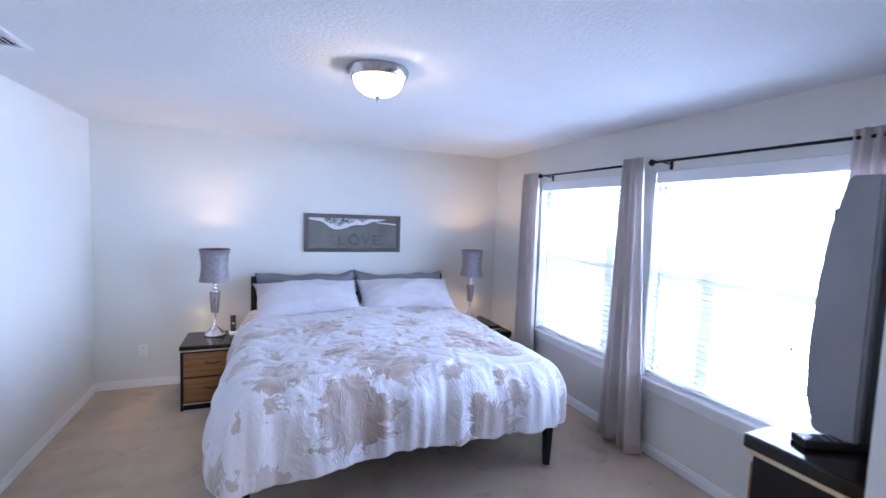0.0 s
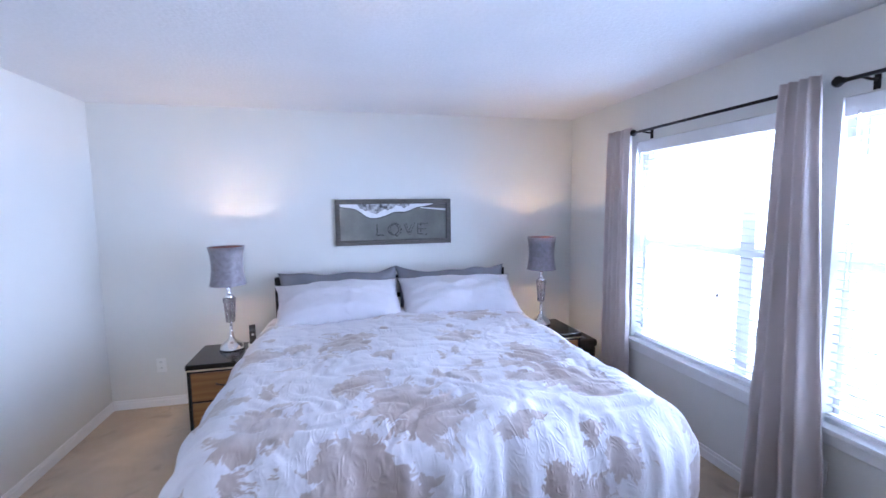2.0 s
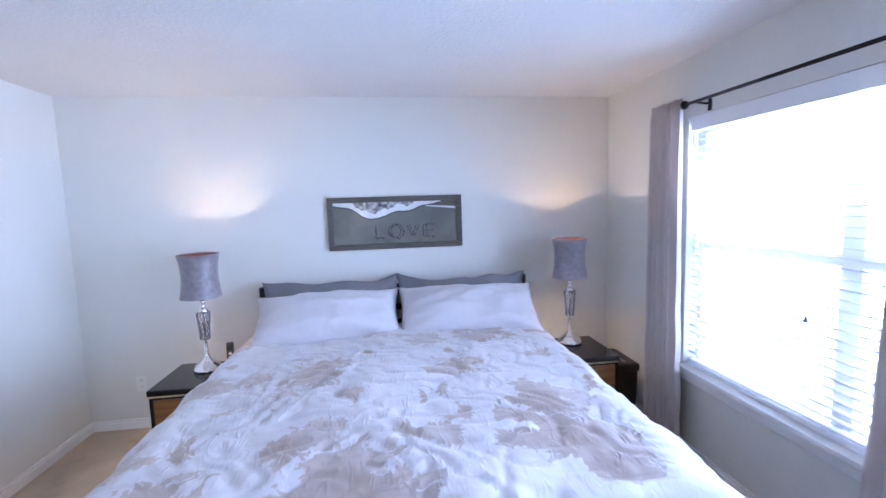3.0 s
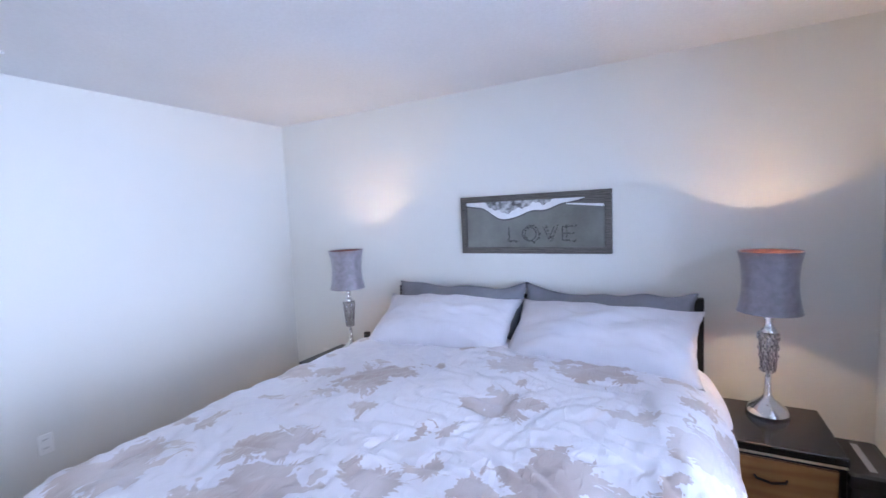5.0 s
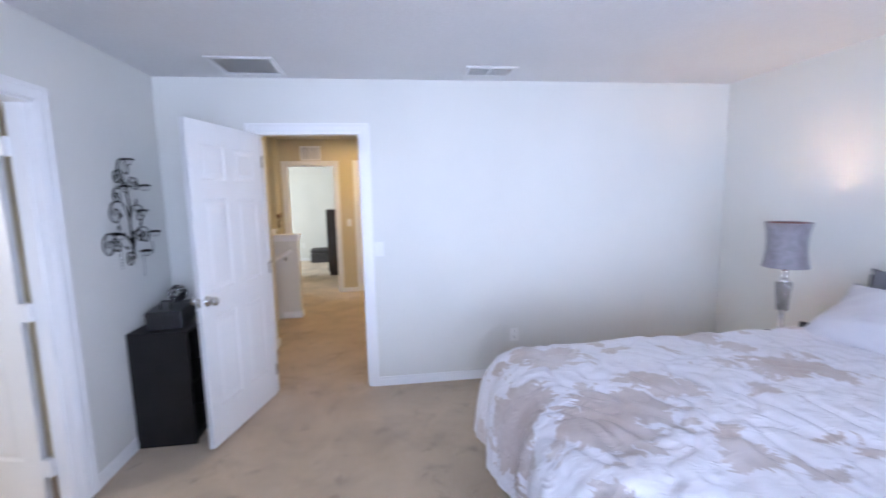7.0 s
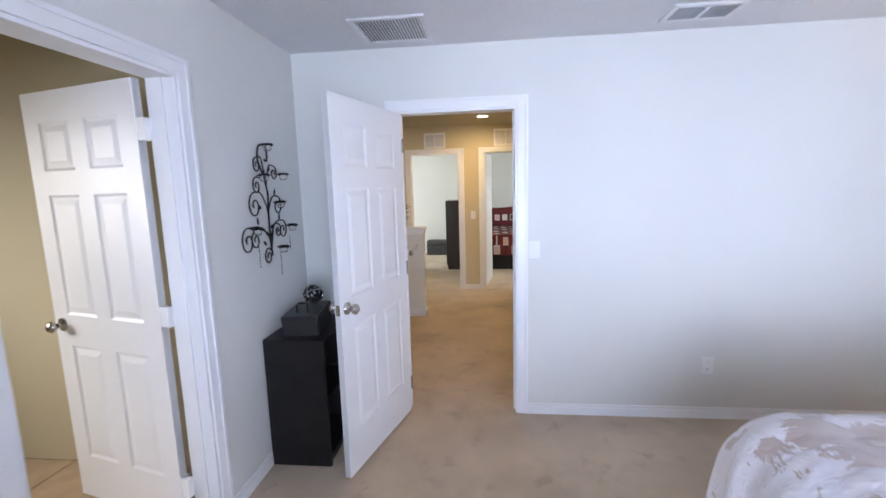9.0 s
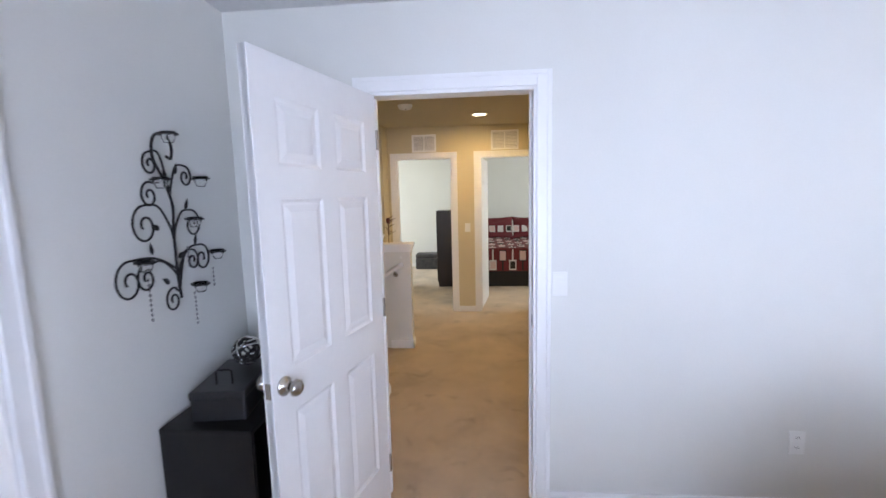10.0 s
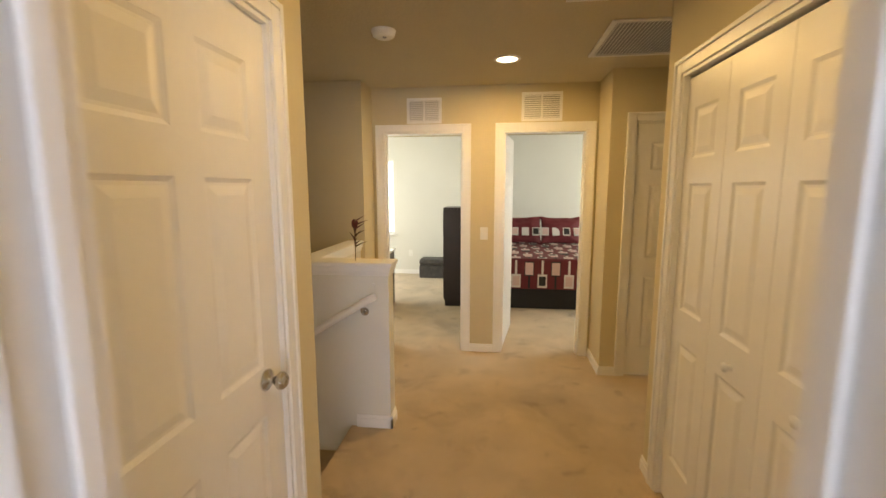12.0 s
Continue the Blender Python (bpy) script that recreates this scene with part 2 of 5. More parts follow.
SHADEIN = mat("rose_shade_lining", (0.15, 0.06, 0.05), 0.6, vary=0.05)
SHEET = mat("pale_grey_satin", (0.64, 0.63, 0.68), 0.42, vary=0.05, scale=5, bump=0.14, bump_scale=16, fine=0.02, sheen=0.3)
GREYSLIP = mat("slate_grey_pillow_cloth", (0.20, 0.205, 0.24), 0.7, vary=0.1, scale=6, bump=0.05, bump_scale=40, fine=0.04)
DUVET = leaf_print("duvet_cloth", (0.72, 0.71, 0.76), (0.455, 0.38, 0.35))
creased(SHEET, 6.5, 0.010, (0.7, 1.3, 1))
creased(GREYSLIP, 5.0, 0.012, (1.2, 0.7, 1))
MATTRESS = mat("mattress_cloth", (0.55, 0.54, 0.56), 0.9, vary=0.05)
PLASTIC_WHITE = mat("white_plastic", (0.82, 0.82, 0.80), 0.35, vary=0.02, fine=0.01)
PLASTIC_GREY = mat("silver_grey_plastic", (0.30, 0.31, 0.34), 0.4, vary=0.06, scale=10, bump=0.03, bump_scale=300)
PLASTIC_DARK = mat("black_plastic", (0.015, 0.015, 0.017), 0.35, vary=0.2, scale=10, fine=0.06)
SCREEN = mat("dark_screen_glass", (0.01, 0.011, 0.013), 0.08, vary=0.1, coat=0.5)
BLIND = mat("white_blind_slat", (0.84, 0.85, 0.87), 0.45, vary=0.02, fine=0.01)
thin = CURTAIN.node_tree.nodes.new("ShaderNodeBsdfTranslucent")
thin.inputs["Color"].default_value = (0.72, 0.66, 0.64, 1)
through_cloth = CURTAIN.node_tree.nodes.new("ShaderNodeMixShader")
through_cloth.inputs[0].default_value = 0.3
CURTAIN.node_tree.links.new(CURTAIN.node_tree.nodes["Principled BSDF"].outputs[0], through_cloth.inputs[1])
CURTAIN.node_tree.links.new(thin.outputs[0], through_cloth.inputs[2])
CURTAIN.node_tree.links.new(through_cloth.outputs[0], CURTAIN.node_tree.nodes["Material Output"].inputs[0])
PANE = glass("window_glass")
CRYSTAL = glass("cut_crystal", (0.62, 0.62, 0.66), 0.02)
CLEAR = glass("clear_glass_cup", (1, 1, 1), 0.05)
FROST = glow("frosted_lit_glass", (1.0, 0.82, 0.58), 3.2)
CANGLOW = glow("lit_can_lens", (1.0, 0.86, 0.62), 14.0)
SKYGLOW = glow("bright_overcast_sky", (0.93, 0.97, 1.0), 2.2)
DARKVOID = mat("dark_gap", (0.02, 0.02, 0.02), 0.9)
VENT = mat("white_vent_enamel", (0.78, 0.78, 0.78), 0.4, vary=0.03)
DARKVENT = mat("dark_duct", (0.42, 0.42, 0.42), 0.8, vary=0.1)
BLACKDUCT = mat("black_duct", (0.06, 0.06, 0.06), 0.8, vary=0.1)
ESPRESSO = mat("espresso_wood", (0.020, 0.010, 0.008), 0.35, vary=0.3, scale=6)


# ---- mesh helpers ----
def box(bm, x0, x1, y0, y1, z0, z1, bevel=0.0):
    v = [bm.verts.new((x, y, z)) for x in (x0, x1) for y in (y0, y1) for z in (z0, z1)]
    fs = [bm.faces.new([v[i] for i in q]) for q in ((0, 1, 3, 2), (4, 6, 7, 5), (0, 4, 5, 1), (2, 3, 7, 6), (0, 2, 6, 4), (1, 5, 7, 3))]
    if bevel:
        es = list({e for f in fs for e in f.edges})
        bmesh.ops.bevel(bm, geom=es, offset=bevel, segments=2, affect="EDGES", profile=0.6)
    return bm


def lathe(bm, profile, segments=32, at=(0, 0, 0)):
    rings = []
    for r, z in profile:
        if r < 1e-5:
            rings.append([bm.verts.new((at[0], at[1], at[2] + z))])
        else:
            rings.append([bm.verts.new((at[0] + r * math.cos(a), at[1] + r * math.sin(a), at[2] + z)) for a in (2 * math.pi * i / segments for i in range(segments))])
    for a, b in zip(rings, rings[1:]):
        for i in range(segments):
            j = (i + 1) % segments
            if len(a) == 1 and len(b) == 1:
                continue
            if len(a) == 1:
                bm.faces.new((a[0], b[i], b[j]))
            elif len(b) == 1:
                bm.faces.new((a[i], a[j], b[0]))
            else:
                bm.faces.new((a[i], a[j], b[j], b[i]))
    return bm


def tube(bm, points, radius, sides=8, taper=None):
    pts = [Vector(p) for p in points]
    rings = []
    for k, p in enumerate(pts):
        d = (pts[min(k + 1, len(pts) - 1)] - pts[max(k - 1, 0)]).normalized()
        u = d.cross(Vector((0.13, 0.92, 0.37))).normalized()
        w = d.cross(u)
        r = radius if taper is None else radius + (taper - radius) * k / max(1, len(pts) - 1)
        rings.append([bm.verts.new(p + r * (math.cos(a) * u + math.sin(a) * w)) for a in (2 * math.pi * i / sides for i in range(sides))])
    for a, b in zip(rings, rings[1:]):
        for i in range(sides):
            j = (i + 1) % sides
            bm.faces.new((a[i], a[j], b[j], b[i]))
    bm.faces.new(list(reversed(rings[0])))
    bm.faces.new(rings[-1])
    return bm


def finish(bm, smooth=False):
    bmesh.ops.recalc_face_normals(bm, faces=bm.faces)
    me = bpy.data.meshes.new("mesh")
    bm.to_mesh(me)
    bm.free()
    if smooth:
        for p in me.polygons:
            p.use_smooth = True
    return me


def part(name, bm, material, parent=None, label="", smooth=False):
    me = finish(bm, smooth)
    me.materials.append(material)
    me.name = name
    ob = new(name, me)
    if parent is not None:
        ob.parent = parent
    if label:
        ob["label"] = label
    return ob


def thing(name, label, category, at=(0, 0, 0), turn=0, group="", kind=""):
    e = new(name)
    e.matrix_basis = pose(*at, 0, 0, turn)
    return tagged(e, label, category, group, kind)


def setting(name, bm, material, label="", category=""):
    return tagged(part(name, bm, material), label, category, "", "structure")


def B(*a, **k):
    return box(bmesh.new(), *a, **k)


def wall(name, axis, lo, hi, c0, c1, material, openings=(), z0=0.0, z1=HIGH, label="", category="wall"):
    """A wall from c0 to c1 in thickness; axis: the way it runs. openings: (from, to, sill, head)."""
    bm = bmesh.new()

    def put(a, b, za, zb):
        if b - a > 1e-4 and zb - za > 1e-4:
            box(bm, *((a, b, c0, c1) if axis == "x" else (c0, c1, a, b)), za, zb)

    at = lo
    for a, b, sill, head in sorted(openings):
        put(at, a, z0, z1)
        put(a, b, z0, sill)
        put(a, b, head, z1)
        at = b
    put(at, hi, z0, z1)
    return setting(name, bm, material, label, category)


# ---- the large structure: bedroom ----
DOOR_A, DOOR_B, DOOR_H = 1.12, 1.888, 2.045
BATH_A, BATH_B = 1.118, 1.893
W1A, W1B, W2A, W2B, SILL, HEAD = 2.86, 4.04, 1.28, 2.64, 0.565, 2.09
wall("wall_north", "x", -0.12, EAST + 0.15, NORTH, NORTH + 0.12, WALL, label="pale painted bedroom wall behind the bed")
wall("wall_west", "y", SOUTH, NORTH, -0.10, 0.0, WALL, [(DOOR_A, DOOR_B, 0, DOOR_H)], label="pale painted bedroom wall with a doorway")
wall("wall_east", "y", SOUTH - 0.12, NORTH, EAST, EAST + 0.15, WALL, [(W1A, W1B, SILL, HEAD), (W2A, W2B, SILL, HEAD)], label="pale painted wall with two windows")
wall("wall_south", "x", -0.12, EAST, SOUTH - 0.12, SOUTH, WALL, [(BATH_A, BATH_B, 0, DOOR_H)], label="pale painted wall with the bathroom doorway")
bm = bmesh.new()
box(bm, -0.12, EAST + 0.1, SOUTH - 0.06, NORTH + 0.1, -0.1, 0.0)
box(bm, -3.65, -0.12, 0.66, 4.15, -0.1, 0.0)
box(bm, -3.65, -2.35, 0.40, 0.66, -0.1, 0.0)
setting("floor", bm, CARPET, "beige cut-pile carpet with footprints and stains", "carpet")
setting("ceiling", B(-0.06, EAST + 0.1, SOUTH - 0.1, NORTH + 0.1, HIGH, HIGH + 0.1), CEIL, "white knockdown textured ceiling", "ceiling")


def skirting(axis, lo, hi, face, out, height=0.075, material=TRIM):
    """A baseboard with a stepped top; out: +1 or -1, the side of the wall it stands on."""
    bm = bmesh.new()
    for d, za, zb in ((0.014, 0.0, height * 0.72), (0.009, height * 0.72, height)):
        c0, c1 = sorted((face, face + out * d))
        box(bm, *((lo, hi, c0, c1) if axis == "x" else (c0, c1, lo, hi)), za, zb)
    return setting("baseboard", bm, material, "white painted baseboard", "baseboard")


CW = 0.07
skirting("x", 0.0, EAST, NORTH, -1)
skirting("y", DOOR_B + CW, NORTH - 0.014, 0.0, 1)
skirting("y", SOUTH, DOOR_A - CW, 0.0, 1)
skirting("y", SOUTH, NORTH - 0.014, EAST, -1)
skirting("x", 0.014, BATH_A - CW, SOUTH, 1)
skirting("x", BATH_B + CW, EAST - 0.014, SOUTH, 1)


def casing(axis, a, b, face, out, head=DOOR_H, material=TRIM, depth=0.12, lining=True):
    """Trim round a doorway on one face of its wall: moulded side and head boards and the jamb lining."""
    e = thing("trim", "white moulded door casing", "door trim", kind="structure")

    def piece(name, a0, a1, z0, z1, d0, d1):
        c0, c1 = sorted((face + out * d0, face + out * d1))
        part(name, box(bmesh.new(), *((a0, a1, c0, c1) if axis == "x" else (c0, c1, a0, a1)), z0, z1, bevel=0.003), material, e)

    piece("side_board", a - CW, a - 0.004, 0, head + CW, 0, 0.013)
    piece("side_board", b + 0.004, b + CW, 0, head + CW, 0, 0.013)
    piece("head_board", a - 0.004, b + 0.004, head + 0.004, head + CW, 0, 0.013)
    piece("side_bead", a - CW, a - CW + 0.02, 0, head + CW, 0.013, 0.020)
    piece("side_bead", b + CW - 0.02, b + CW, 0, head + CW, 0.013, 0.020)
    piece("head_bead", a - CW + 0.02, b + CW - 0.02, head + CW - 0.02, head + CW, 0.013, 0.020)
    if not lining:
        return e
    piece("jamb", a - 0.004, a + 0.012, 0, head + 0.004, 0.004, -depth - 0.004)
    piece("jamb", b - 0.012, b + 0.004, 0, head + 0.004, 0.004, -depth - 0.004)
    piece("head_jamb", a + 0.012, b - 0.012, head - 0.012, head + 0.004, 0.004, -depth - 0.004)
    piece("stop", a + 0.012, a + 0.024, 0, head - 0.012, -0.045, -0.075)
    piece("stop", b - 0.024, b - 0.012, 0, head - 0.012, -0.045, -0.075)
    return e


casing("y", DOOR_A, DOOR_B, 0.0, 1, depth=0.10)
casing("y", DOOR_A, DOOR_B, -0.10, -1, lining=False)
casing("x", BATH_A, BATH_B, SOUTH, 1)


# ---- doors ----
def panelled(name, width, height, columns, label, at, turn, thick=0.035, material=TRIM, knobs=(), hinges=False):
    """A moulded panel door; local x runs from the hinge, y through the leaf."""
    e = thing(name, label, "door", at, turn, kind="structure")
    h = thick / 2
    part("leaf", B(0, width, -h + 0.007, h - 0.007, 0, height), material, e)
    stile = 0.105 if columns == 2 else 0.075
    rows = ((0.235, 0.83), (0.985, 1.565), (1.675, 1.895))
    k = height / 2.03
    cells = []
    if columns == 2:
        mid = 0.10
        cw = (width - 2 * stile - mid) / 2
        cells = [(stile, stile + cw), (stile + cw + mid, width - stile)]
    else:
        cells = [(stile, width - stile)]
    bm = bmesh.new()
    xs = [0] + [c for cell in cells for c in cell] + [width]
    for i in range(0, len(xs), 2):
        box(bm, xs[i], xs[i + 1], -h, h, 0, height)
    for a, b in cells:
        at_z = 0
        for r0, r1 in rows:
            box(bm, a, b, -h, h, at_z, r0 * k)
            at_z = r1 * k
        box(bm, a, b, -h, h, at_z, height)
    part("stiles_and_rails", bm, material, e)
    for a, b in cells:
        for r0, r1 in rows:
            z0, z1 = r0 * k, r1 * k
            for side in (-1, 1):
                bm = bmesh.new()
                rings = []
                for inset, y in ((0.0, h - 0.001), (0.012, h - 0.0068), (0.02, h - 0.0068), (0.045, h - 0.0005)):
                    rings.append([bm.verts.new((x, side * y, z)) for x, z in ((a + inset, z0 + inset), (b - inset, z0 + inset), (b - inset, z1 - inset), (a + inset, z1 - inset))])
                for p, q in zip(rings, rings[1:]):
                    for i in range(4):
                        bm.faces.new((p[i], p[(i + 1) % 4], q[(i + 1) % 4], q[i]))
                bm.faces.new(rings[-1])
                part("panel", bm, material, e)
    for x, z, r, side in knobs:
        bm = bmesh.new()
        lathe(bm, [(0, 0.0), (0.033, 0.0), (0.033, 0.006), (0.014, 0.010), (0.011, 0.03), (0.02, 0.036), (0.028, 0.046), (0.028, 0.056), (0.019, 0.066), (0, 0.068)] if r > 0.02 else [(0, 0), (0.011, 0), (0.008, 0.012), (0.017, 0.02), (0.017, 0.027), (0, 0.031)], 24)
        bm.transform(pose(x, side * h, z, -90 * side))
        part("knob", bm, NICKEL if r > 0.02 else material, e, "satin nickel door knob" if r > 0.02 else "white round knob", True)
    if knobs and knobs[0][2] > 0.02:
        part("latch_plate", B(width, width + 0.0015, -0.012, 0.012, knobs[0][1] - 0.028, knobs[0][1] + 0.028), NICKEL, e)
    if hinges:
        for z in (0.2, 1.02, 1.82):
            bm = bmesh.new()
            tube(bm, [(-0.006, hinges * (h + 0.004), z - 0.045), (-0.006, hinges * (h + 0.004), z + 0.045)], 0.007, 10)
            box(bm, -0.004 if hinges > 0 else -0.045, 0.0, -0.012, 0.014, z - 0.045, z + 0.045)
            part("hinge", bm, NICKEL if hinges > 0 else TRIM, e, "door hinge")
    return e


panelled("door_1", 0.775, 2.02, 2, "white six-panel bedroom door standing open", (0.012, DOOR_A + 0.012, 0.012), -15, knobs=((0.72, 0.935, 0.03, 1), (0.72, 0.935, 0.03, -1)), hinges=1)
panelled("door_2", 0.74, 2.025, 2, "white six-panel bathroom door standing open", (BATH_A + 0.015, SOUTH - 0.165, 0.012), -104, knobs=((0.68, 0.93, 0.03, 1), (0.68, 0.93, 0.03, -1)), hinges=-1)

# ---- the large structure: hall and the rooms beyond ----
HS, HN, HW = 0.885, 2.41, -3.64
wall("wall_hall_south", "x", -1.22, -0.10, HS - 0.12, HS, HALLWALL, [(-0.985, -0.23, 0, DOOR_H)], label="cream hall wall with a closed door")
wall("wall_hall_north", "x", -2.0, -0.10, HN, HN + 0.12, HALLWALL, [(-1.81, -0.38, 0, DOOR_H)], label="cream hall wall with closet doors")
wall("wall_hall_west", "y", 0.44, 2.45, HW - 0.12, HW, HALLWALL, [(0.543, 1.28, 0, 2.045), (1.635, 2.36, 0, 2.045)], label="cream hall wall with two doorways")
wall("wall_stair_west", "y", -2.2, 0.44, HW - 0.12, -3.33, HALLWALL, z0=-1.6, label="cream wall beside the stairwell")
wall("wall_linen", "y", 2.45, 4.2, HW - 0.12, -3.23, HALLWALL, [(2.64, 3.32, 0, 2.05)], label="cream wall with a linen closet door")
wall("wall_alcove", "y", HN + 0.12, 4.2, -2.0, -1.88, HALLWALL, label="cream side wall of the hall alcove")
wall("wall_alcove_end", "x", -3.23, -2.0, 4.08, 4.2, HALLWALL, label="cream end wall of the hall alcove")
wall("wall_stair_east", "y", -2.2, HS - 0.12, -1.34, -1.22, HALLWALL, z0=-1.6, label="cream wall of the stairwell")
wall("wall_stair_end", "x", -3.33, -1.34, -2.2, -2.08, HALLWALL, z0=-1.6, label="cream end wall of the stairwell")
wall("wall_closet", "x", -1.88, -0.12, 3.0, 3.1, HALLWALL, label="plain wall at the back of the closet")
setting("floor_far_rooms", B(-7.4, -3.65, -2.1, NORTH + 0.1, -0.1, 0.0), CARPET, "beige carpet in the far rooms", "carpet")
setting("floor_stair", B(-3.33, -1.3, -2.2, 0.36, -1.7, -1.6), CARPET, "beige carpet at the foot of the stairs", "carpet")
setting("ceiling_hall", B(-7.5, -0.06, -2.2, NORTH + 0.1, HIGH, HIGH + 0.1), DIMCEIL, "textured hall ceiling, its dim warm light painted in as tan", "ceiling")
wall("wall_far", "y", -2.2, NORTH + 0.1, -7.45, -7.33, WALL, [(-1.7, -0.24, 0.72, 2.05)], label="pale far wall of the end rooms")
wall("wall_between", "x", -7.33, HW - 0.12, 1.40, 1.50, WALL, label="pale wall between the end rooms")
wall("wall_far_south", "x", -7.33, HW - 0.12, -2.2, -2.1, WALL, [(-7.05, -4.9, 0.75, 2.05)], label="pale wall with a window")
wall("wall_far_north", "x", -7.33, HW - 0.12, NORTH, NORTH + 0.1, WALL, [(-6.4, -4.8, 0.75, 2.05)], label="pale wall with a window")
casing("y", 0.543, 1.28, HW, 1, 2.045)
casing("y", 1.635, 2.36, HW, 1, 2.045)
casing("y", 2.64, 3.32, -3.23, 1, depth=0.03)
casing("x", -0.985, -0.23, HS, 1)
casing("x", -1.81, -0.38, HN, -1, depth=0.1)
skirting("x", -1.22, -0.985 - CW, HS, 1)
skirting("x", -2.0, -1.81 - CW, HN, -1)
skirting("y", HN, 4.08, -2.0, -1)
skirting("y", 1.28 + CW, 1.635 - CW, HW, 1)
skirting("y", 2.45, 2.64 - CW, -3.23, 1)
skirting("x", HW, -3.216, 2.45, -1)
skirting("y", -2.1, 1.4, -7.33, 1)
skirting("y", 1.5, NORTH, -7.33, 1)
panelled("door_3", 0.73, 2.02, 2, "white six-panel hall door, closed", (-0.245, HS - 0.03, 0.012), 180, knobs=((0.635, 0.935, 0.03, -1),))
panelled("door_4", 0.65, 2.02, 2, "white six-panel linen closet door, closed", (-3.25, 2.655, 0.012), 90)
for i in range(4):
    panelled("door_5", 0.349, 2.0, 1, "white panelled bifold closet door leaf, closed", (-1.796 + 0.352 * i, HN + 0.035, 0.02), 0, thick=0.03, knobs=(((0.178, 0.88, 0.017, -1),) if i == 1 else ((0.2, 0.88, 0.017, -1),) if i == 2 else ()))
panelled("door_6", 0.70, 2.03, 2, "white bedroom door standing open in the end doorway", (HW - 0.13, 1.645, 0.012), 172, knobs=((0.64, 0.93, 0.03, 1),))
panelled("door_7", 0.70, 2.03, 2, "white door standing open beside the dark cabinet", (HW - 0.14, 1.27, 0.012), 176, knobs=((0.64, 0.93, 0.03, 1),))

# bathroom
# darker tan on these walls and ceiling imitates the room's dimness by colour
wall("wall_bath_west", "y", -2.1, SOUTH - 0.12, 0.6, 0.7, HALLWALL, label="bathroom wall")
wall("wall_bath_east", "y", -2.1, SOUTH - 0.12, 2.9, 3.0, HALLWALL, label="bathroom wall")
wall("wall_bath_south", "x", 0.6, 3.0, -2.2, -2.1, HALLWALL, [(1.5, 2.5, 1.1, 2.1)], label="bathroom wall with a window")
setting("ceiling_bath", B(0.6, 3.0, -2.2, SOUTH - 0.11, HIGH, HIGH + 0.1), DIMCEIL, "textured bathroom ceiling, its dimness painted in as tan", "ceiling")

def tiles(name, x0, x1, y0, y1, size, gap, z):
    e = setting(name, B(x0, x1, y0, y1, z - 0.1, z - 0.003), GROUT, "beige square ceramic floor tiles", "tile floor")
    me = None
    nx, ny = int((x1 - x0) / size) + 1, int((y1 - y0) / size) + 1
    for i in range(nx):
        for j in range(ny):
            a, b = x0 + i * size, y0 + j * size
            c, d = min(a + size, x1), min(b + size, y1)
            if c - a < 0.03 or d - b < 0.03:
                continue
            if c - a > size - 1e-4 and d - b > size - 1e-4:
                if me is None:
                    me = finish(box(bmesh.new(), gap, size - gap, gap, size - gap, -0.01, 0.0))
                    me.materials.append(TILE)
                t = new("tile", me)
                t.location = (a, b, z)
                t.parent = e
            else:
                part("tile", B(a + gap, c - gap, b + gap, d - gap, z - 0.01, z), TILE, e)


# ---- stairwell ----
bm = bmesh.new()
for i in range(8):
    box(bm, -2.23, -1.34, 0.66 - 0.26 * (i + 1), 0.66 - 0.26 * i, -1.6, -0.19 * (i + 1))
tagged(part("stairs", bm, CARPET), "carpeted stairs going down", "stairs", kind="structure")
wall("wall_guard", "y", -2.08, 0.925, -2.35, -2.23, WALL, z0=-1.6, z1=1.005, label="low white guard wall beside the stairs", category="half wall")
wall("wall_guard_back", "x", -3.33, -2.35, 0.28, 0.40, WALL, z0=-1.6, z1=1.005, label="low guard wall over the stairwell", category="half wall")


def cap(name, x0, x1, y0, y1, z):
    e = thing(name, "white moulded wooden cap on the guard wall", "wall cap", kind="structure")
    part("board", box(bmesh.new(), x0 - 0.03, x1 + 0.03, y0, y1 + 0.03, z + 0.035, z + 0.06, bevel=0.006), TRIM, e)
    part("moulding", box(bmesh.new(), x0 - 0.018, x1 + 0.018, y0, y1 + 0.018, z, z + 0.035, bevel=0.006), TRIM, e)
    part("bead", box(bmesh.new(), x0 - 0.008, x1 + 0.008, y0, y1 + 0.008, z - 0.025, z, bevel=0.003), TRIM, e)


cap("trim", -2.35, -2.23, -2.08, 0.925, 1.03)
cap("trim", -3.33, -2.39, 0.28, 0.40, 1.03)
skirting("y", 0.70, 0.939, -2.23, 1, 0.085)
skirting("x", -2.35, -2.216, 0.925, 1, 0.085)
skirting("y", 0.40, 0.925, -2.35, -1, 0.085)
rail = thing("handrail", "white wooden handrail sloping down the stairs", "handrail")
part("bar", tube(bmesh.new(), [(-2.165, 0.86, 0.89), (-2.165, 0.80, 0.86), (-2.165, -1.9, -0.79)], 0.022, 14), TRIM, rail, smooth=True)
for y, z in ((0.77, 0.845), (-0.6, 0.0)):
    bm = bmesh.new()
    tube(bm, [(-2.23, y, z - 0.07), (-2.19, y, z - 0.075), (-2.165, y, z - 0.05), (-2.165, y, z - 0.015)], 0.007, 8)
    part("bracket", bm, NICKEL, rail, "metal rail bracket", True)
    bm = lathe(bmesh.new(), [(0, 0), (0.026, 0), (0.022, 0.006), (0, 0.008)], 16)
    bm.transform(pose(-2.23, y, z - 0.07, 0, 90, 0))
    part("rosette", bm, NICKEL, rail, "round bracket plate", True)
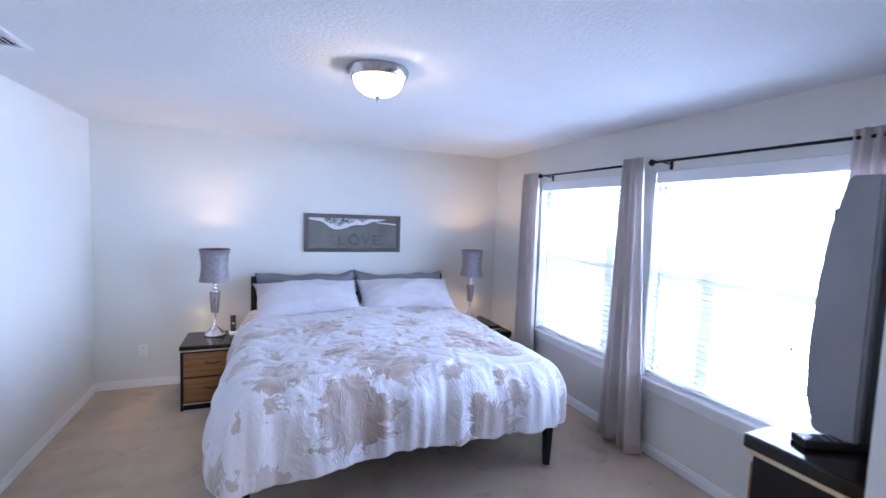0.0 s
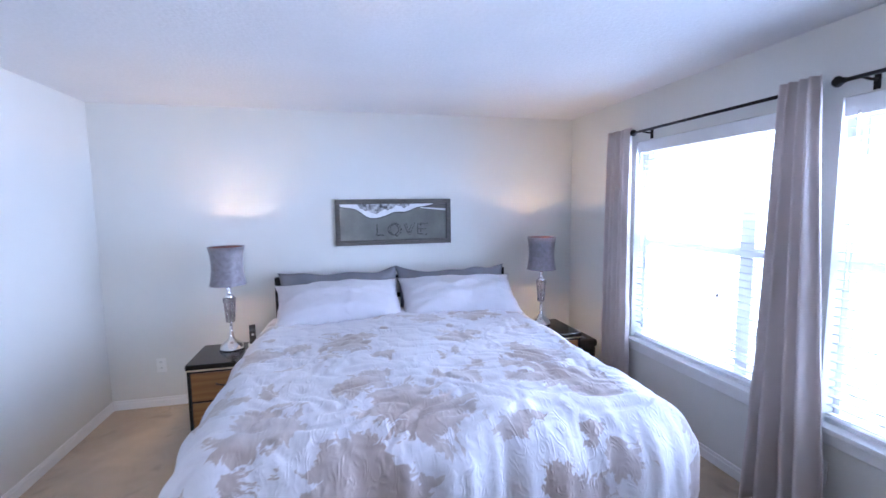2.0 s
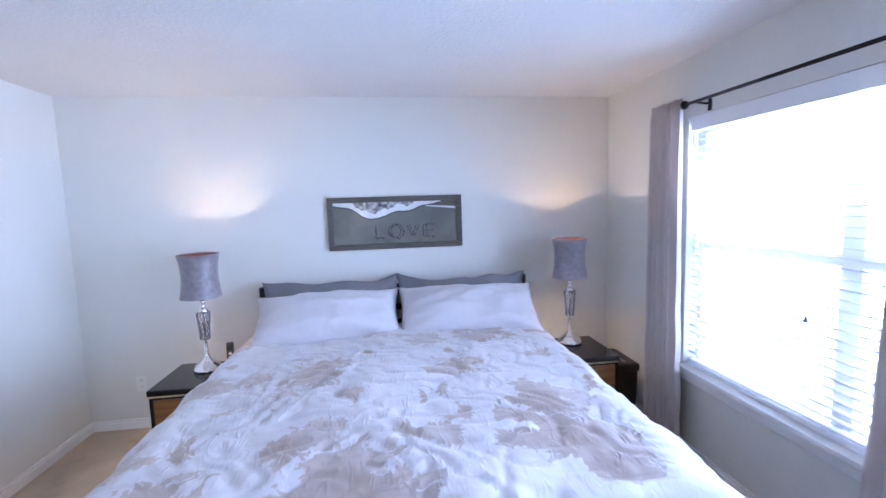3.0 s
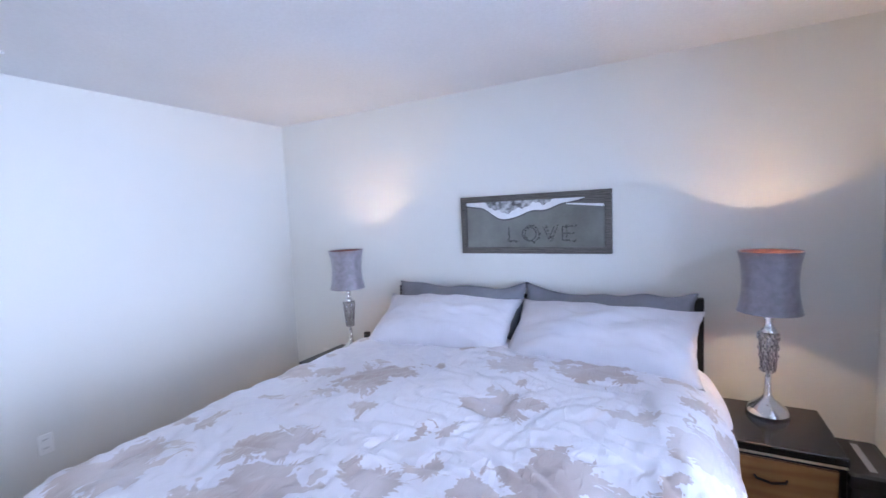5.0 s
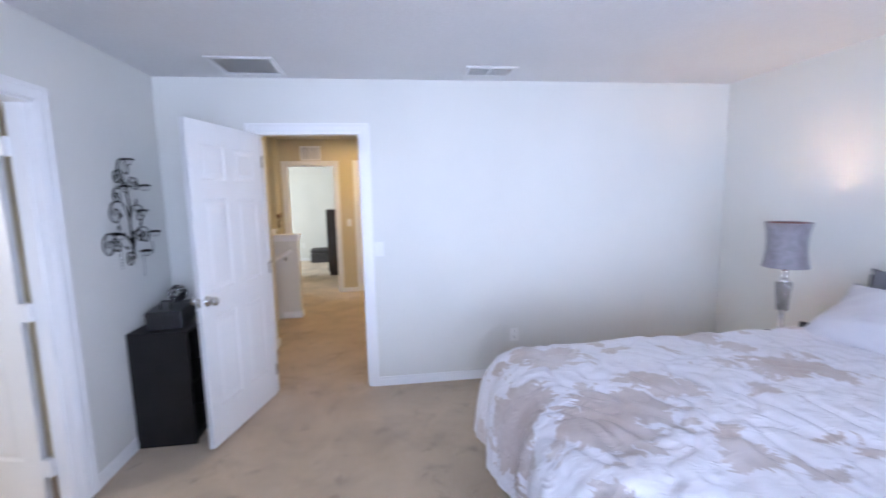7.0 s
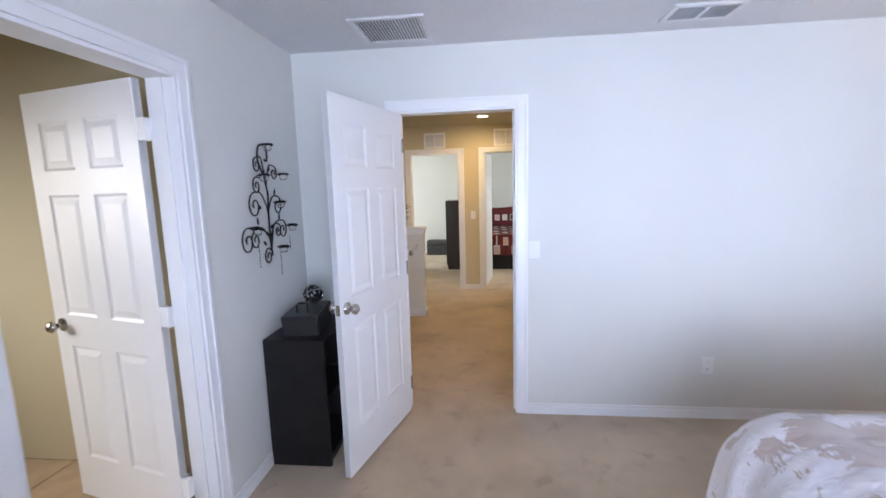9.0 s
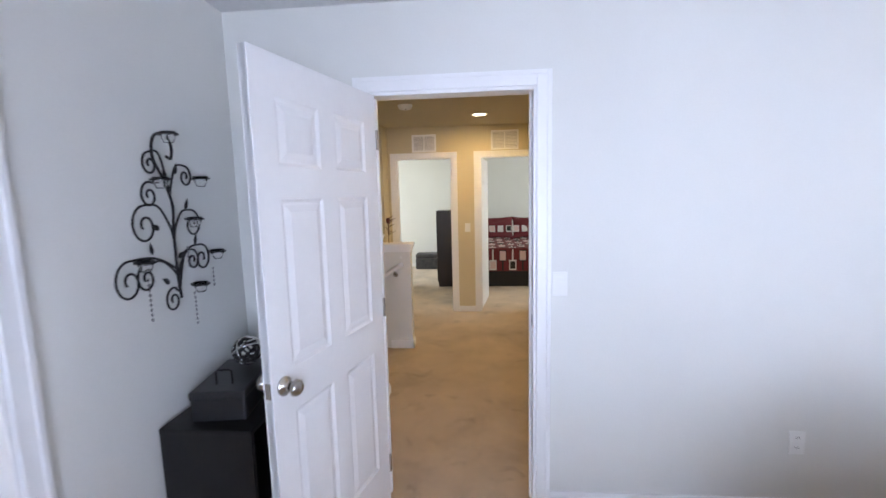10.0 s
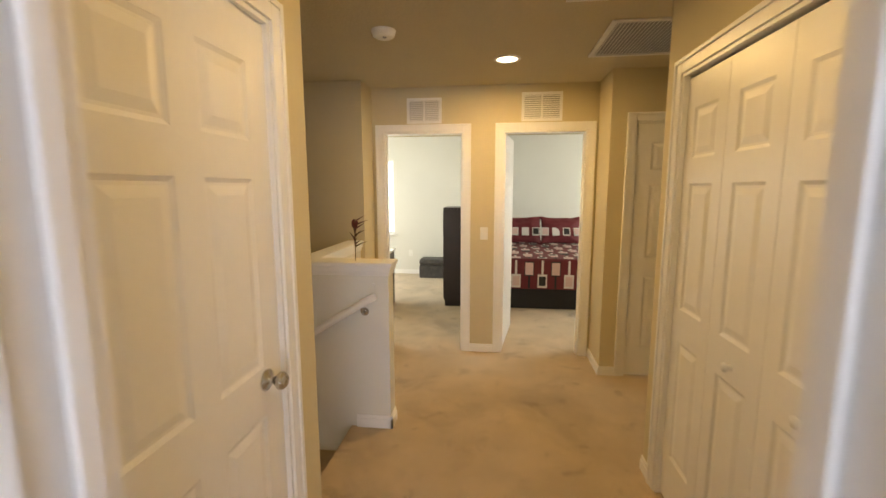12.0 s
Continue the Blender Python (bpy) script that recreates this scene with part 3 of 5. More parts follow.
for z in (0.95, 0.07):
    bm = lathe(bmesh.new(), [(0, 0), (0.012, 0), (0.010, 0.006), (0, 0.008)], 16)
    bm.transform(pose(-2.23, 0.83, z, 0, 90, 0))
    tagged(part("gate_socket", bm, PLASTIC_WHITE), "small plastic gate socket screwed to the guard wall", "wall fitting")

tiles("floor_bath", 0.7, 2.9, -2.1, SOUTH - 0.06, 0.33, 0.003, 0.0)


# ---- windows, blinds, curtains ----
def window(name, a, b, post):
    e = thing(name, "white single-hung window with bright daylight", "window", kind="structure")
    x = EAST
    t = 0.028
    part("window_frame", B(x + 0.09, x + 0.14, a, a + t, SILL, HEAD), TRIM, e)
    part("window_frame", B(x + 0.09, x + 0.14, b - t, b, SILL, HEAD), TRIM, e)
    part("window_frame", B(x + 0.09, x + 0.14, a + t, b - t, SILL, SILL + t), TRIM, e)
    part("window_frame", B(x + 0.09, x + 0.14, a + t, b - t, HEAD - t, HEAD), TRIM, e)
    part("meeting_rail", B(x + 0.095, x + 0.145, a + t, b - t, 1.305, 1.355), TRIM, e)
    # added strip stands in for something upright outdoors, behind the glass
    part("outdoor_upright", B(x + 0.10, x + 0.15, post - 0.045, post + 0.045, SILL + t, HEAD - t), TRIM, e)
    for z0, z1 in ((SILL + t, 1.305), (1.355, HEAD - t)):
        p = part("pane", B(x + 0.125, x + 0.129, a + t, b - t, z0, z1), PANE, e)
        p.visible_shadow = False
    part("window_sill", box(bmesh.new(), x - 0.045, x + 0.09, a - 0.05, b + 0.05, SILL - 0.022, SILL + 0.004, bevel=0.005), TRIM, e)
    part("apron", box(bmesh.new(), x - 0.018, x, a - 0.03, b + 0.03, SILL - 0.085, SILL - 0.022, bevel=0.005), TRIM, e)
    return e


def blind(a, b):
    e = thing("window_blind", "white horizontal slat blind, lowered with slats open", "blind")
    x = EAST + 0.045
    part("headrail", B(x - 0.03, x + 0.025, a + 0.01, b - 0.01, HEAD - 0.06, HEAD - 0.004), BLIND, e)
    part("valance", box(bmesh.new(), x - 0.042, x - 0.033, a + 0.004, b - 0.004, HEAD - 0.085, HEAD - 0.002, bevel=0.003), BLIND, e)
    part("bottom_rail", box(bmesh.new(), x - 0.026, x + 0.026, a + 0.012, b - 0.012, SILL + 0.005, SILL + 0.027, bevel=0.004), BLIND, e)
    bm = bmesh.new()
    w, th = 0.024, 0.0022
    rows = []
    for k in range(5):
        u = -1 + k / 2
        rows.append((u * w, 0.003 * (1 - u * u)))
    lower = [[bm.verts.new((dx, y, dz)) for dx, dz in rows] for y in (a + 0.015, b - 0.015)]
    upper = [[bm.verts.new((dx, y, dz + th)) for dx, dz in rows] for y in (a + 0.015, b - 0.015)]
    for grid in (lower, upper):
        for i in range(4):
            bm.faces.new((grid[0][i], grid[0][i + 1], grid[1][i + 1], grid[1][i]))
    for i in (0, 4):
        bm.faces.new((lower[0][i], lower[1][i], upper[1][i], upper[0][i]))
    me = finish(bm, True)
    me.materials.append(BLIND)
    n = 33
    for i in range(n):
        s = new("slat", me)
        s.parent = e
        s.matrix_basis = pose(x, 0, SILL + 0.04 + (HEAD - SILL - 0.135) * i / (n - 1), 0, 6, 0)
    for y in (a + 0.12, (a + b) / 2, b - 0.12):
        for dx in (-0.026, 0.026):
            part("ladder_cord", tube(bmesh.new(), [(x + dx, y, SILL + 0.03), (x + dx, y, HEAD - 0.06)], 0.0011, 5), BLIND, e)
    part("wand", tube(bmesh.new(), [(x - 0.05, b - 0.07, HEAD - 0.07), (x - 0.05, b - 0.075, 1.25)], 0.004, 8), CLEAR, e)
    part("cord_tassel", lathe(bmesh.new(), [(0, 0.03), (0.006, 0.028), (0.010, 0), (0, 0)], 12, (x - 0.05, a + 0.39, 1.05)), PLASTIC_GREY, e)


window("window_1", W1A, W1B, 3.16)
window("window_2", W2A, W2B, 2.25)
blind(W1A, W1B)
blind(W2A, W2B)
RODX, RODZ = EAST - 0.09, 2.145
for a, b in ((2.76, 3.935), (1.14, 2.575)):
    r = thing("curtain_rod", "thin black metal curtain rod with ball finials", "curtain rod")
    part("rod", tube(bmesh.new(), [(RODX, a, RODZ), (RODX, b, RODZ)], 0.009, 12), IRON, r, smooth=True)
    for y, s in ((a, -1), (b, 1)):
        bm = lathe(bmesh.new(), [(0, 0), (0.012, 0), (0.012, 0.01), (0.016, 0.014), (0.024, 0.026), (0.024, 0.036), (0.015, 0.048), (0, 0.052)], 20)
        bm.transform(pose(RODX, y, RODZ, -90 * s))
        part("finial", bm, IRON, r, smooth=True)
        bm = tube(bmesh.new(), [(RODX, y - s * 0.06, RODZ - 0.004), (RODX + 0.05, y - s * 0.06, RODZ - 0.01), (EAST - 0.002, y - s * 0.06, RODZ - 0.012)], 0.006, 8)
        box(bm, EAST - 0.006, EAST, y - s * 0.06 - 0.012, y - s * 0.06 + 0.012, RODZ - 0.05, RODZ + 0.025)
        part("bracket", bm, IRON, r)


def curtain(y0, y1, f0, f1, folds, seed, label, front=0.0):
    """A gathered panel: y0..y1 at the rod, f0..f1 at the hem."""
    rng = random.Random(seed)
    ph = [rng.uniform(0, 6.28) for _ in range(4)]
    nu, nv = folds * 14, 26
    bm = bmesh.new()
    sheets = []
    for off in (0.0, 0.003):
        g = []
        for j in range(nv + 1):
            v = j / nv
            z = 2.185 - v * 2.165
            row = []
            for i in range(nu + 1):
                u = i / nu
                lo, hi = y0 + (f0 - y0) * v ** 1.3, y1 + (f1 - y1) * v ** 1.3
                uu = u + 0.012 * math.sin(3.1 * v + ph[0]) * math.sin(math.pi * u)
                y = lo + (hi - lo) * uu
                amp = (0.022 + 0.022 * v) * (1 if 0.02 < v else 0.7)
                wave = math.sin(2 * math.pi * folds * u + ph[1] + 0.5 * math.sin(2.2 * v + ph[2]))
                wave += 0.35 * math.sin(2 * math.pi * folds * 0.53 * u + ph[3] + 1.5 * v)
                x = RODX - 0.012 + amp * wave + off - 0.009 * v - front
                if 0.55 < v < 0.9:
                    x += 0.004 * math.sin(40 * v + 8 * u)
                row.append(bm.verts.new((x, y, z)))
            g.append(row)
        sheets.append(g)
    for g in sheets:
        for j in range(nv):
            for i in range(nu):
                bm.faces.new((g[j][i], g[j][i + 1], g[j + 1][i + 1], g[j + 1][i]))
    p, q = sheets
    for j in range(nv):
        for i in (0, nu):
            bm.faces.new((p[j][i], p[j + 1][i], q[j + 1][i], q[j][i]))
    for i in range(nu):
        for j in (0, nv):
            bm.faces.new((p[j][i], p[j][i + 1], q[j][i + 1], q[j][i]))
    tagged(part("curtain", bm, CURTAIN, smooth=True), label, "curtain", "curtains at the windows")


curtain(3.97, 4.235, 3.92, 4.225, 5, 1, "taupe cloth curtain gathered beside the bed")
curtain(2.645, 2.83, 2.49, 2.90, 4, 2, "taupe cloth curtain gathered between the windows", 0.035)
curtain(1.19, 1.45, 1.10, 1.47, 5, 3, "taupe cloth curtain gathered behind the television")
setting("backdrop", B(EAST + 3.0, EAST + 3.05, -3, 9, -2, 6), SKYGLOW, "bright white sky outside the windows", "sky")
setting("backdrop", B(-8.5, -3.0, -3.5, -3.45, -1, 4), SKYGLOW, "bright white sky outside", "sky")
setting("backdrop", B(-8.5, -3.0, 6.5, 6.55, -1, 4), SKYGLOW, "bright white sky outside", "sky")

# ---- bed ----
BX0, BX1, BY0, BY1 = 1.30, 3.33, 2.64, 4.93
bed = thing("bed", "king-size black wooden bed against the wall", "bed", ((BX0 + BX1) / 2, (BY0 + BY1) / 2, 0))
cx, cy = (BX0 + BX1) / 2, (BY0 + BY1) / 2


def local(bm):
    bm.transform(Matrix.Translation((-cx, -cy, 0)))
    return bm


for x, foot in ((BX0 + 0.03, BX0 + 0.04), (BX1 - 0.03, BX1 - 0.065)):
    part("headboard_post", local(box(bmesh.new(), x - 0.028, x + 0.028, BY1 - 0.055, BY1, 0, 1.045, bevel=0.006)), BLACKWOOD, bed)
    bm = bmesh.new()
    box(bm, foot - 0.03, foot + 0.03, BY0, BY0 + 0.06, 0.0, 0.36, bevel=0.005)
    for v in bm.verts:
        if v.co.z < 0.1:
            v.co.x = foot + (v.co.x - foot) * 0.65
            v.co.y = BY0 + 0.03 + (v.co.y - BY0 - 0.03) * 0.65
    part("leg", local(bm), BLACKWOOD, bed)
    part("side_rail", local(box(bmesh.new(), x - 0.014, x + 0.014, BY0 + 0.06, BY1 - 0.055, 0.24, 0.36, bevel=0.004)), BLACKWOOD, bed)
part("foot_rail", local(box(bmesh.new(), BX0 + 0.06, BX1 - 0.06, BY0 + 0.015, BY0 + 0.045, 0.29, 0.36, bevel=0.004)), BLACKWOOD, bed)
for z0, z1 in ((0.955, 1.02), (0.82, 0.86), (0.70, 0.74), (0.56, 0.60)):
    part("headboard_slat", local(box(bmesh.new(), BX0 + 0.058, BX1 - 0.058, BY1 - 0.042, BY1 - 0.014, z0, z1, bevel=0.004)), BLACKWOOD, bed)
part("centre_leg", local(B(cx - 0.02, cx + 0.02, 3.7, 3.74, 0, 0.27)), BLACKWOOD, bed)
part("slat_base", local(B(BX0 + 0.05, BX1 - 0.05, BY0 + 0.05, BY1 - 0.06, 0.27, 0.33)), BLACKWOOD, bed)
tagged(part("mattress", box(bmesh.new(), BX0 + 0.03, BX1 - 0.03, BY0 + 0.07, BY1 - 0.07, 0.33, 0.69, bevel=0.06), MATTRESS), "grey mattress under the bedding", "mattress")


def duvet():
    """Comforter: puffed top, rolled edges and a hanging skirt with soft folds."""
    x0, x1, y0, y1 = BX0 + 0.08, BX1 - 0.17, BY0 + 0.11, 4.62
    top, nx, ny = 0.765, 190, 200
    west, east, foot = 0.62, 0.50, 0.54
    bm = bmesh.new()
    grid, flat = [], {}
    for j in range(ny + 1):
        row = []
        for i in range(nx + 1):
            s = -west + (x1 - x0 + west + east) * i / nx
            fall = foot + 0.085 * (1 - i / nx)
            t = -fall + (y1 - y0 + fall) * j / ny
            ox = -s if s < 0 else s - (x1 - x0) if s > x1 - x0 else 0
            sx = -1 if s < 0 else 1
            oy = -t if t < 0 else 0
            px, py = min(max(s, 0), x1 - x0), max(t, 0)
            o = max(ox, oy) + 0.08 * min(ox, oy)
            hang = (west if sx < 0 else east) if ox > oy else fall
            r = 0.25
            if o > 0:
                ang = min(o / r, math.pi / 2)
                out = r * math.sin(ang)
                down = r * (1 - math.cos(ang))
                if o > r * math.pi / 2:
                    extra = o - r * math.pi / 2
                    down += extra * 0.98
                    out += extra * 0.05 + (0.0 if oy > ox else 0.035 if sx < 0 else 0.012) * math.sin(math.pi * min(1, extra / 0.3))
                q = math.hypot(ox, oy)
                dx, dy = (ox * sx / q, -oy / q)
                if sx < 0:
                    out *= 1 - 0.5 * (py / (y1 - y0)) ** 2
            else:
                out = down = dx = dy = 0
            x, y, z = x0 + px + dx * out, y0 + py + dy * out, top - down
            across, length = px / (x1 - x0), py / (y1 - y0)
            x -= 0.035 * length * (1 - across) + 0.02 * across * (1 - length)
            x += 0.05 * (1 - across) * (1 - length)
            z += 0.05 * math.sin(math.pi * min(max(across, 0.04), 0.96)) ** 0.6 * (1 - 0.75 * length ** 2)
            # edges of the top sag, the middle is puffed
            ex = min(px, x1 - x0 - px)
            ez = min(ex, py)
            z -= 0.004 * math.exp(-ez / 0.10)
            w = min(1.0, o / 0.3)
            along = y * 1.0 if ox > oy else x * 1.0
            fold = noise.noise((along * 5.0, o * 1.3, 1.7)) * 0.05 + noise.noise((along * 13, o * 2.0, 5.1)) * 0.022 + noise.noise((along * 27, o * 3.0, 8.1)) * 0.008
            x += dx * fold * w
            y += dy * fold * w
            n1 = noise.noise((x * 2.2, y * 2.2, 0.3)) * 0.018 + noise.noise((x * 6, y * 7.5, 2.3)) * 0.011 + noise.noise((x * 17, y * 14, 9.3)) * 0.005
            crease = abs(noise.noise((x * 9 + 3 * noise.noise((x * 3, y * 3, 4)), y * 9, 7.7)))
            z += (n1 - 0.012 * max(0, 0.25 - crease) * 4) * (1 - 0.5 * w)
            if o > hang * 0.9:
                z += 0.02 * noise.noise((along * 4, 3.3, 1))
            z = max(z, 0.06)
            vert = bm.verts.new((x, y, z))
            flat[vert] = (s, t)
            row.append(vert)
        grid.append(row)
    for j in range(ny):
        for i in range(nx):
            if j < 12 and (i < 6 or i > nx - 7) and math.hypot(12 - j, 6 - min(i, nx - 1 - i)) > 12.5:
                continue
            bm.faces.new((grid[j][i], grid[j][i + 1], grid[j + 1][i + 1], grid[j + 1][i]))
    uv = bm.loops.layers.uv.new("flat")
    for f in bm.faces:
        for lp in f.loops:
            lp[uv].uv = flat[lp.vert]
    loose = [v for v in bm.verts if not v.link_faces]
    bmesh.ops.delete(bm, geom=loose, context="VERTS")
    ob = part("duvet", bm, DUVET, smooth=True)
    tagged(ob, "pale lilac-grey duvet printed with taupe leaves, hanging over the bed", "duvet")
    so = ob.modifiers.new("thickness", "SOLIDIFY")
    so.thickness, so.offset = 0.022, -1


duvet()


def pillow(name, at, width, depth, thick, lean, turn, material, label, seed, flange=0.0):
    n = 30
    bm = bmesh.new()
    halves = []
    for side in (1, -1):
        g = []
        for j in range(n + 1):
            row = []
            for i in range(n + 1):
                u, v = -1 + 2 * i / n, -1 + 2 * j / n
                pin = 1 - 0.13 * (1 - abs(u) ** 2.5) + (0.03 + flange) * noise.noise((u * 2.6 + seed, seed, 1.0))
                pin_v = 1 - 0.07 * (1 - abs(v) ** 2.5) + 0.02 * noise.noise((v * 3 + seed, seed, 4.0))
                h = (max(0, 1 - abs(u) ** 2.4) * max(0, 1 - abs(v) ** 2.2)) ** 0.62
                wr = noise.noise((u * 3 + seed, v * 4, side * 2.0)) * 0.14 + noise.noise((u * 9 + seed, v * 8, side)) * 0.07 + abs(noise.noise((u * 6 + seed, v * 14, side))) * 0.12 * (v * v + u * u)
                z = side * thick / 2 * h * (1 + wr) + 0.022 * noise.noise((u * 2.5, v * 2.5, seed))
                row.append(bm.verts.new((u * width / 2 * pin_v, v * depth / 2 * pin, z)))
            g.append(row)
        halves.append(g)
    for g in halves:
        for j in range(n):
            for i in range(n):
                bm.faces.new((g[j][i], g[j][i + 1], g[j + 1][i + 1], g[j + 1][i]))
    bmesh.ops.remove_doubles(bm, verts=bm.verts, dist=0.0006)
    ob = part(name, bm, material, smooth=True)
    ob.matrix_basis = pose(*at, lean, 0, turn)
    return tagged(ob, label, "pillow", "pillows on the bed")


pillow("pillow", (1.835, 4.765, 0.865), 1.0, 0.50, 0.17, 64, 2, GREYSLIP, "slate-grey pillow leaning on the headboard", 1, 0.11)
pillow("pillow", (2.80, 4.765, 0.865), 1.0, 0.50, 0.17, 64, -2, GREYSLIP, "slate-grey pillow leaning on the headboard", 2.6, 0.11)
pillow("pillow", (1.83, 4.575, 0.865), 1.0, 0.51, 0.28, 32, 3, SHEET, "pale grey satin pillow propped on another pillow", 3)
pillow("pillow", (2.81, 4.575, 0.865), 1.02, 0.51, 0.28, 32, -3, SHEET, "pale grey satin pillow propped on another pillow", 4)


# ---- bedside cabinets and lamps ----
def nightstand(x0, x1, y0, y1, label):
    e = thing("nightstand", label, "nightstand", (x0, y0, 0), group="nightstands beside the bed")
    w, d, H = x1 - x0, y1 - y0, 0.555
    part("body", box(bmesh.new(), 0.006, w - 0.006, 0.012, d, 0.05, H - 0.05, bevel=0.004), BLACKWOOD, e)
    part("plinth", B(0.012, w - 0.012, 0.02, d - 0.01, 0, 0.05), BLACKWOOD, e)
    part("base_strip", B(0.004, w - 0.004, 0.002, 0.012, 0.05, 0.06), BRASSLINE, e)
    part("top", box(bmesh.new(), -0.006, w + 0.006, -0.012, d, H - 0.036, H, bevel=0.006), BLACKGLOSS, e, "glossy black top")
    part("top_strip", B(-0.002, w + 0.002, -0.006, d - 0.01, H - 0.048, H - 0.036), BRASSLINE, e, "pale metal strip under the top")
    for x in (0.0, w - 0.018):
        part("side_post", B(x, x + 0.018, 0.0, 0.02, 0.0, H - 0.048), BLACKWOOD, e)
    for z0, z1 in ((0.072, 0.275), (0.29, 0.49)):
        dr = part("drawer", box(bmesh.new(), 0.024, w - 0.024, -0.004, 0.012, z0, z1, bevel=0.004), OAK, e)
        bm = bmesh.new()
        zc = (z0 + z1) / 2 + 0.015
        tube(bm, [(w / 2 - 0.055, -0.004, zc + 0.006), (w / 2 - 0.05, -0.02, zc + 0.004), (w / 2, -0.024, zc - 0.006), (w / 2 + 0.05, -0.02, zc + 0.004), (w / 2 + 0.055, -0.004, zc + 0.006)], 0.005, 8)
        part("handle", bm, BRONZE, dr, "dark drop handle", True)
    return e


nightstand(0.785, 1.265, 4.31, 4.76, "oak nightstand with glossy black top and two drawers")
nightstand(3.30, 3.785, 4.29, 4.74, "oak nightstand with glossy black top beside the curtain")


def bedside_lamp(x, y, z):
    e = thing("table_lamp", "lit crystal table lamp with a silver-lilac drum shade", "lamp", (x, y, z), group="lamps beside the bed")
    part("base", lathe(bmesh.new(), [(0, 0), (0.085, 0), (0.088, 0.008), (0.086, 0.018), (0.074, 0.040), (0.05, 0.060), (0.026, 0.078), (0.016, 0.10), (0.013, 0.13), (0.012, 0.19), (0, 0.19)], 40), CHROME, e, "domed chrome base", True)
    part("stem", tube(bmesh.new(), [(0, 0, 0.18), (0, 0, 0.545)], 0.007, 12), CHROME, e, smooth=True)
    part("cup", lathe(bmesh.new(), [(0, 0.385), (0.012, 0.385), (0.034, 0.40), (0.036, 0.405), (0.02, 0.425), (0.014, 0.45), (0.018, 0.46), (0.018, 0.475), (0.012, 0.485), (0.012, 0.52), (0, 0.52)], 32), CHROME, e, smooth=True)
    rng = random.Random(int(x * 100))
    bead = lathe(bmesh.new(), [(0, 0.010), (0.004, 0.006), (0.0055, 0), (0.004, -0.006), (0, -0.011)], 6)
    me = finish(bead)
    me.materials.append(CRYSTAL)
    for k in range(11):
        zz = 0.39 - k * 0.017
        rad = 0.040 - 0.0012 * k
        for i in range(12):
            a = 2 * math.pi * (i + 0.5 * (k % 2)) / 12
            o = new("crystal_drop", me)
            o.parent = e
            o.matrix_basis = pose((rad + rng.uniform(-0.004, 0.004)) * math.cos(a), (rad + rng.uniform(-0.004, 0.004)) * math.sin(a), zz, rng.uniform(-12, 12), rng.uniform(-12, 12), 0)
    for zz, rad in ((0.385, 0.040), (0.32, 0.034), (0.255, 0.029), (0.21, 0.026)):
        ring = [(rad * math.cos(a), rad * math.sin(a), zz) for a in (2 * math.pi * i / 24 for i in range(25))]
        part("ring", tube(bmesh.new(), ring, 0.0018, 6), CHROME, e, smooth=True)
    prof = [(0.128, 0.50), (0.118, 0.55), (0.111, 0.61), (0.110, 0.66), (0.116, 0.73), (0.128, 0.785)]
    part("shade", lathe(bmesh.new(), prof + [(r - 0.003, z) for r, z in reversed(prof)] + [prof[0]], 48), SHADE, e, "concave silver-lilac cloth drum shade", True)
    inner = [(r - 0.0045, z + (0.003 if k == 0 else -0.003 if k == len(prof) - 1 else 0)) for k, (r, z) in enumerate(prof)]
    part("lining", lathe(bmesh.new(), inner + [(r - 0.001, z) for r, z in reversed(inner)] + [inner[0]], 48), SHADEIN, e, "rose-coloured shade lining", True)
    for zz in (0.50, 0.785):
        ring = [(0.128 * math.cos(a), 0.128 * math.sin(a), zz) for a in (2 * math.pi * i / 48 for i in range(49))]
        part("rim", tube(bmesh.new(), ring, 0.0022, 6), SHADE, e, smooth=True)
    for i in range(3):
        a = 2.1 * i
        part("spoke", tube(bmesh.new(), [(0, 0, 0.54), (0.114 * math.cos(a), 0.114 * math.sin(a), 0.585)], 0.0018, 6), CHROME, e)
    bulb = glow("lit_bulb_glass", (1.0, 0.8, 0.5), 5)
    glass_bulb = part("bulb", lathe(bmesh.new(), [(0, 0.542), (0.013, 0.545), (0.016, 0.57), (0.028, 0.62), (0.030, 0.655), (0.022, 0.685), (0, 0.698)], 20), bulb, e, "glowing bulb", True)
    glass_bulb.visible_shadow = False
    return e


bedside_lamp(1.013, 4.61 - 0.0, 0.555)
bedside_lamp(3.577, 4.61, 0.555)

ph = thing("cordless_phone", "black cordless phone standing in its charger", "phone", (1.165, 4.60, 0.555), 12)
part("cradle", box(bmesh.new(), -0.035, 0.035, -0.035, 0.045, 0, 0.03, bevel=0.008), PLASTIC_WHITE, ph)
bm = box(bmesh.new(), -0.023, 0.023, -0.012, 0.014, 0.0, 0.155, bevel=0.007)
bm.transform(pose(0, 0.005, 0.02, -8))
hs = part("handset", bm, PLASTIC_DARK, ph)
bm = B(-0.016, 0.016, -0.0135, -0.0115, 0.105, 0.138)
bm.transform(pose(0, 0.005, 0.02, -8))
part("display", bm, SCREEN, hs)
bm = lathe(bmesh.new(), [(0, 0), (0.010, 0), (0.009, 0.002), (0, 0.002)], 16)
bm.transform(pose(0, 0.005, 0.02, -8) @ pose(0, -0.0118, 0.08, 90))
part("button", bm, PLASTIC_WHITE, hs)

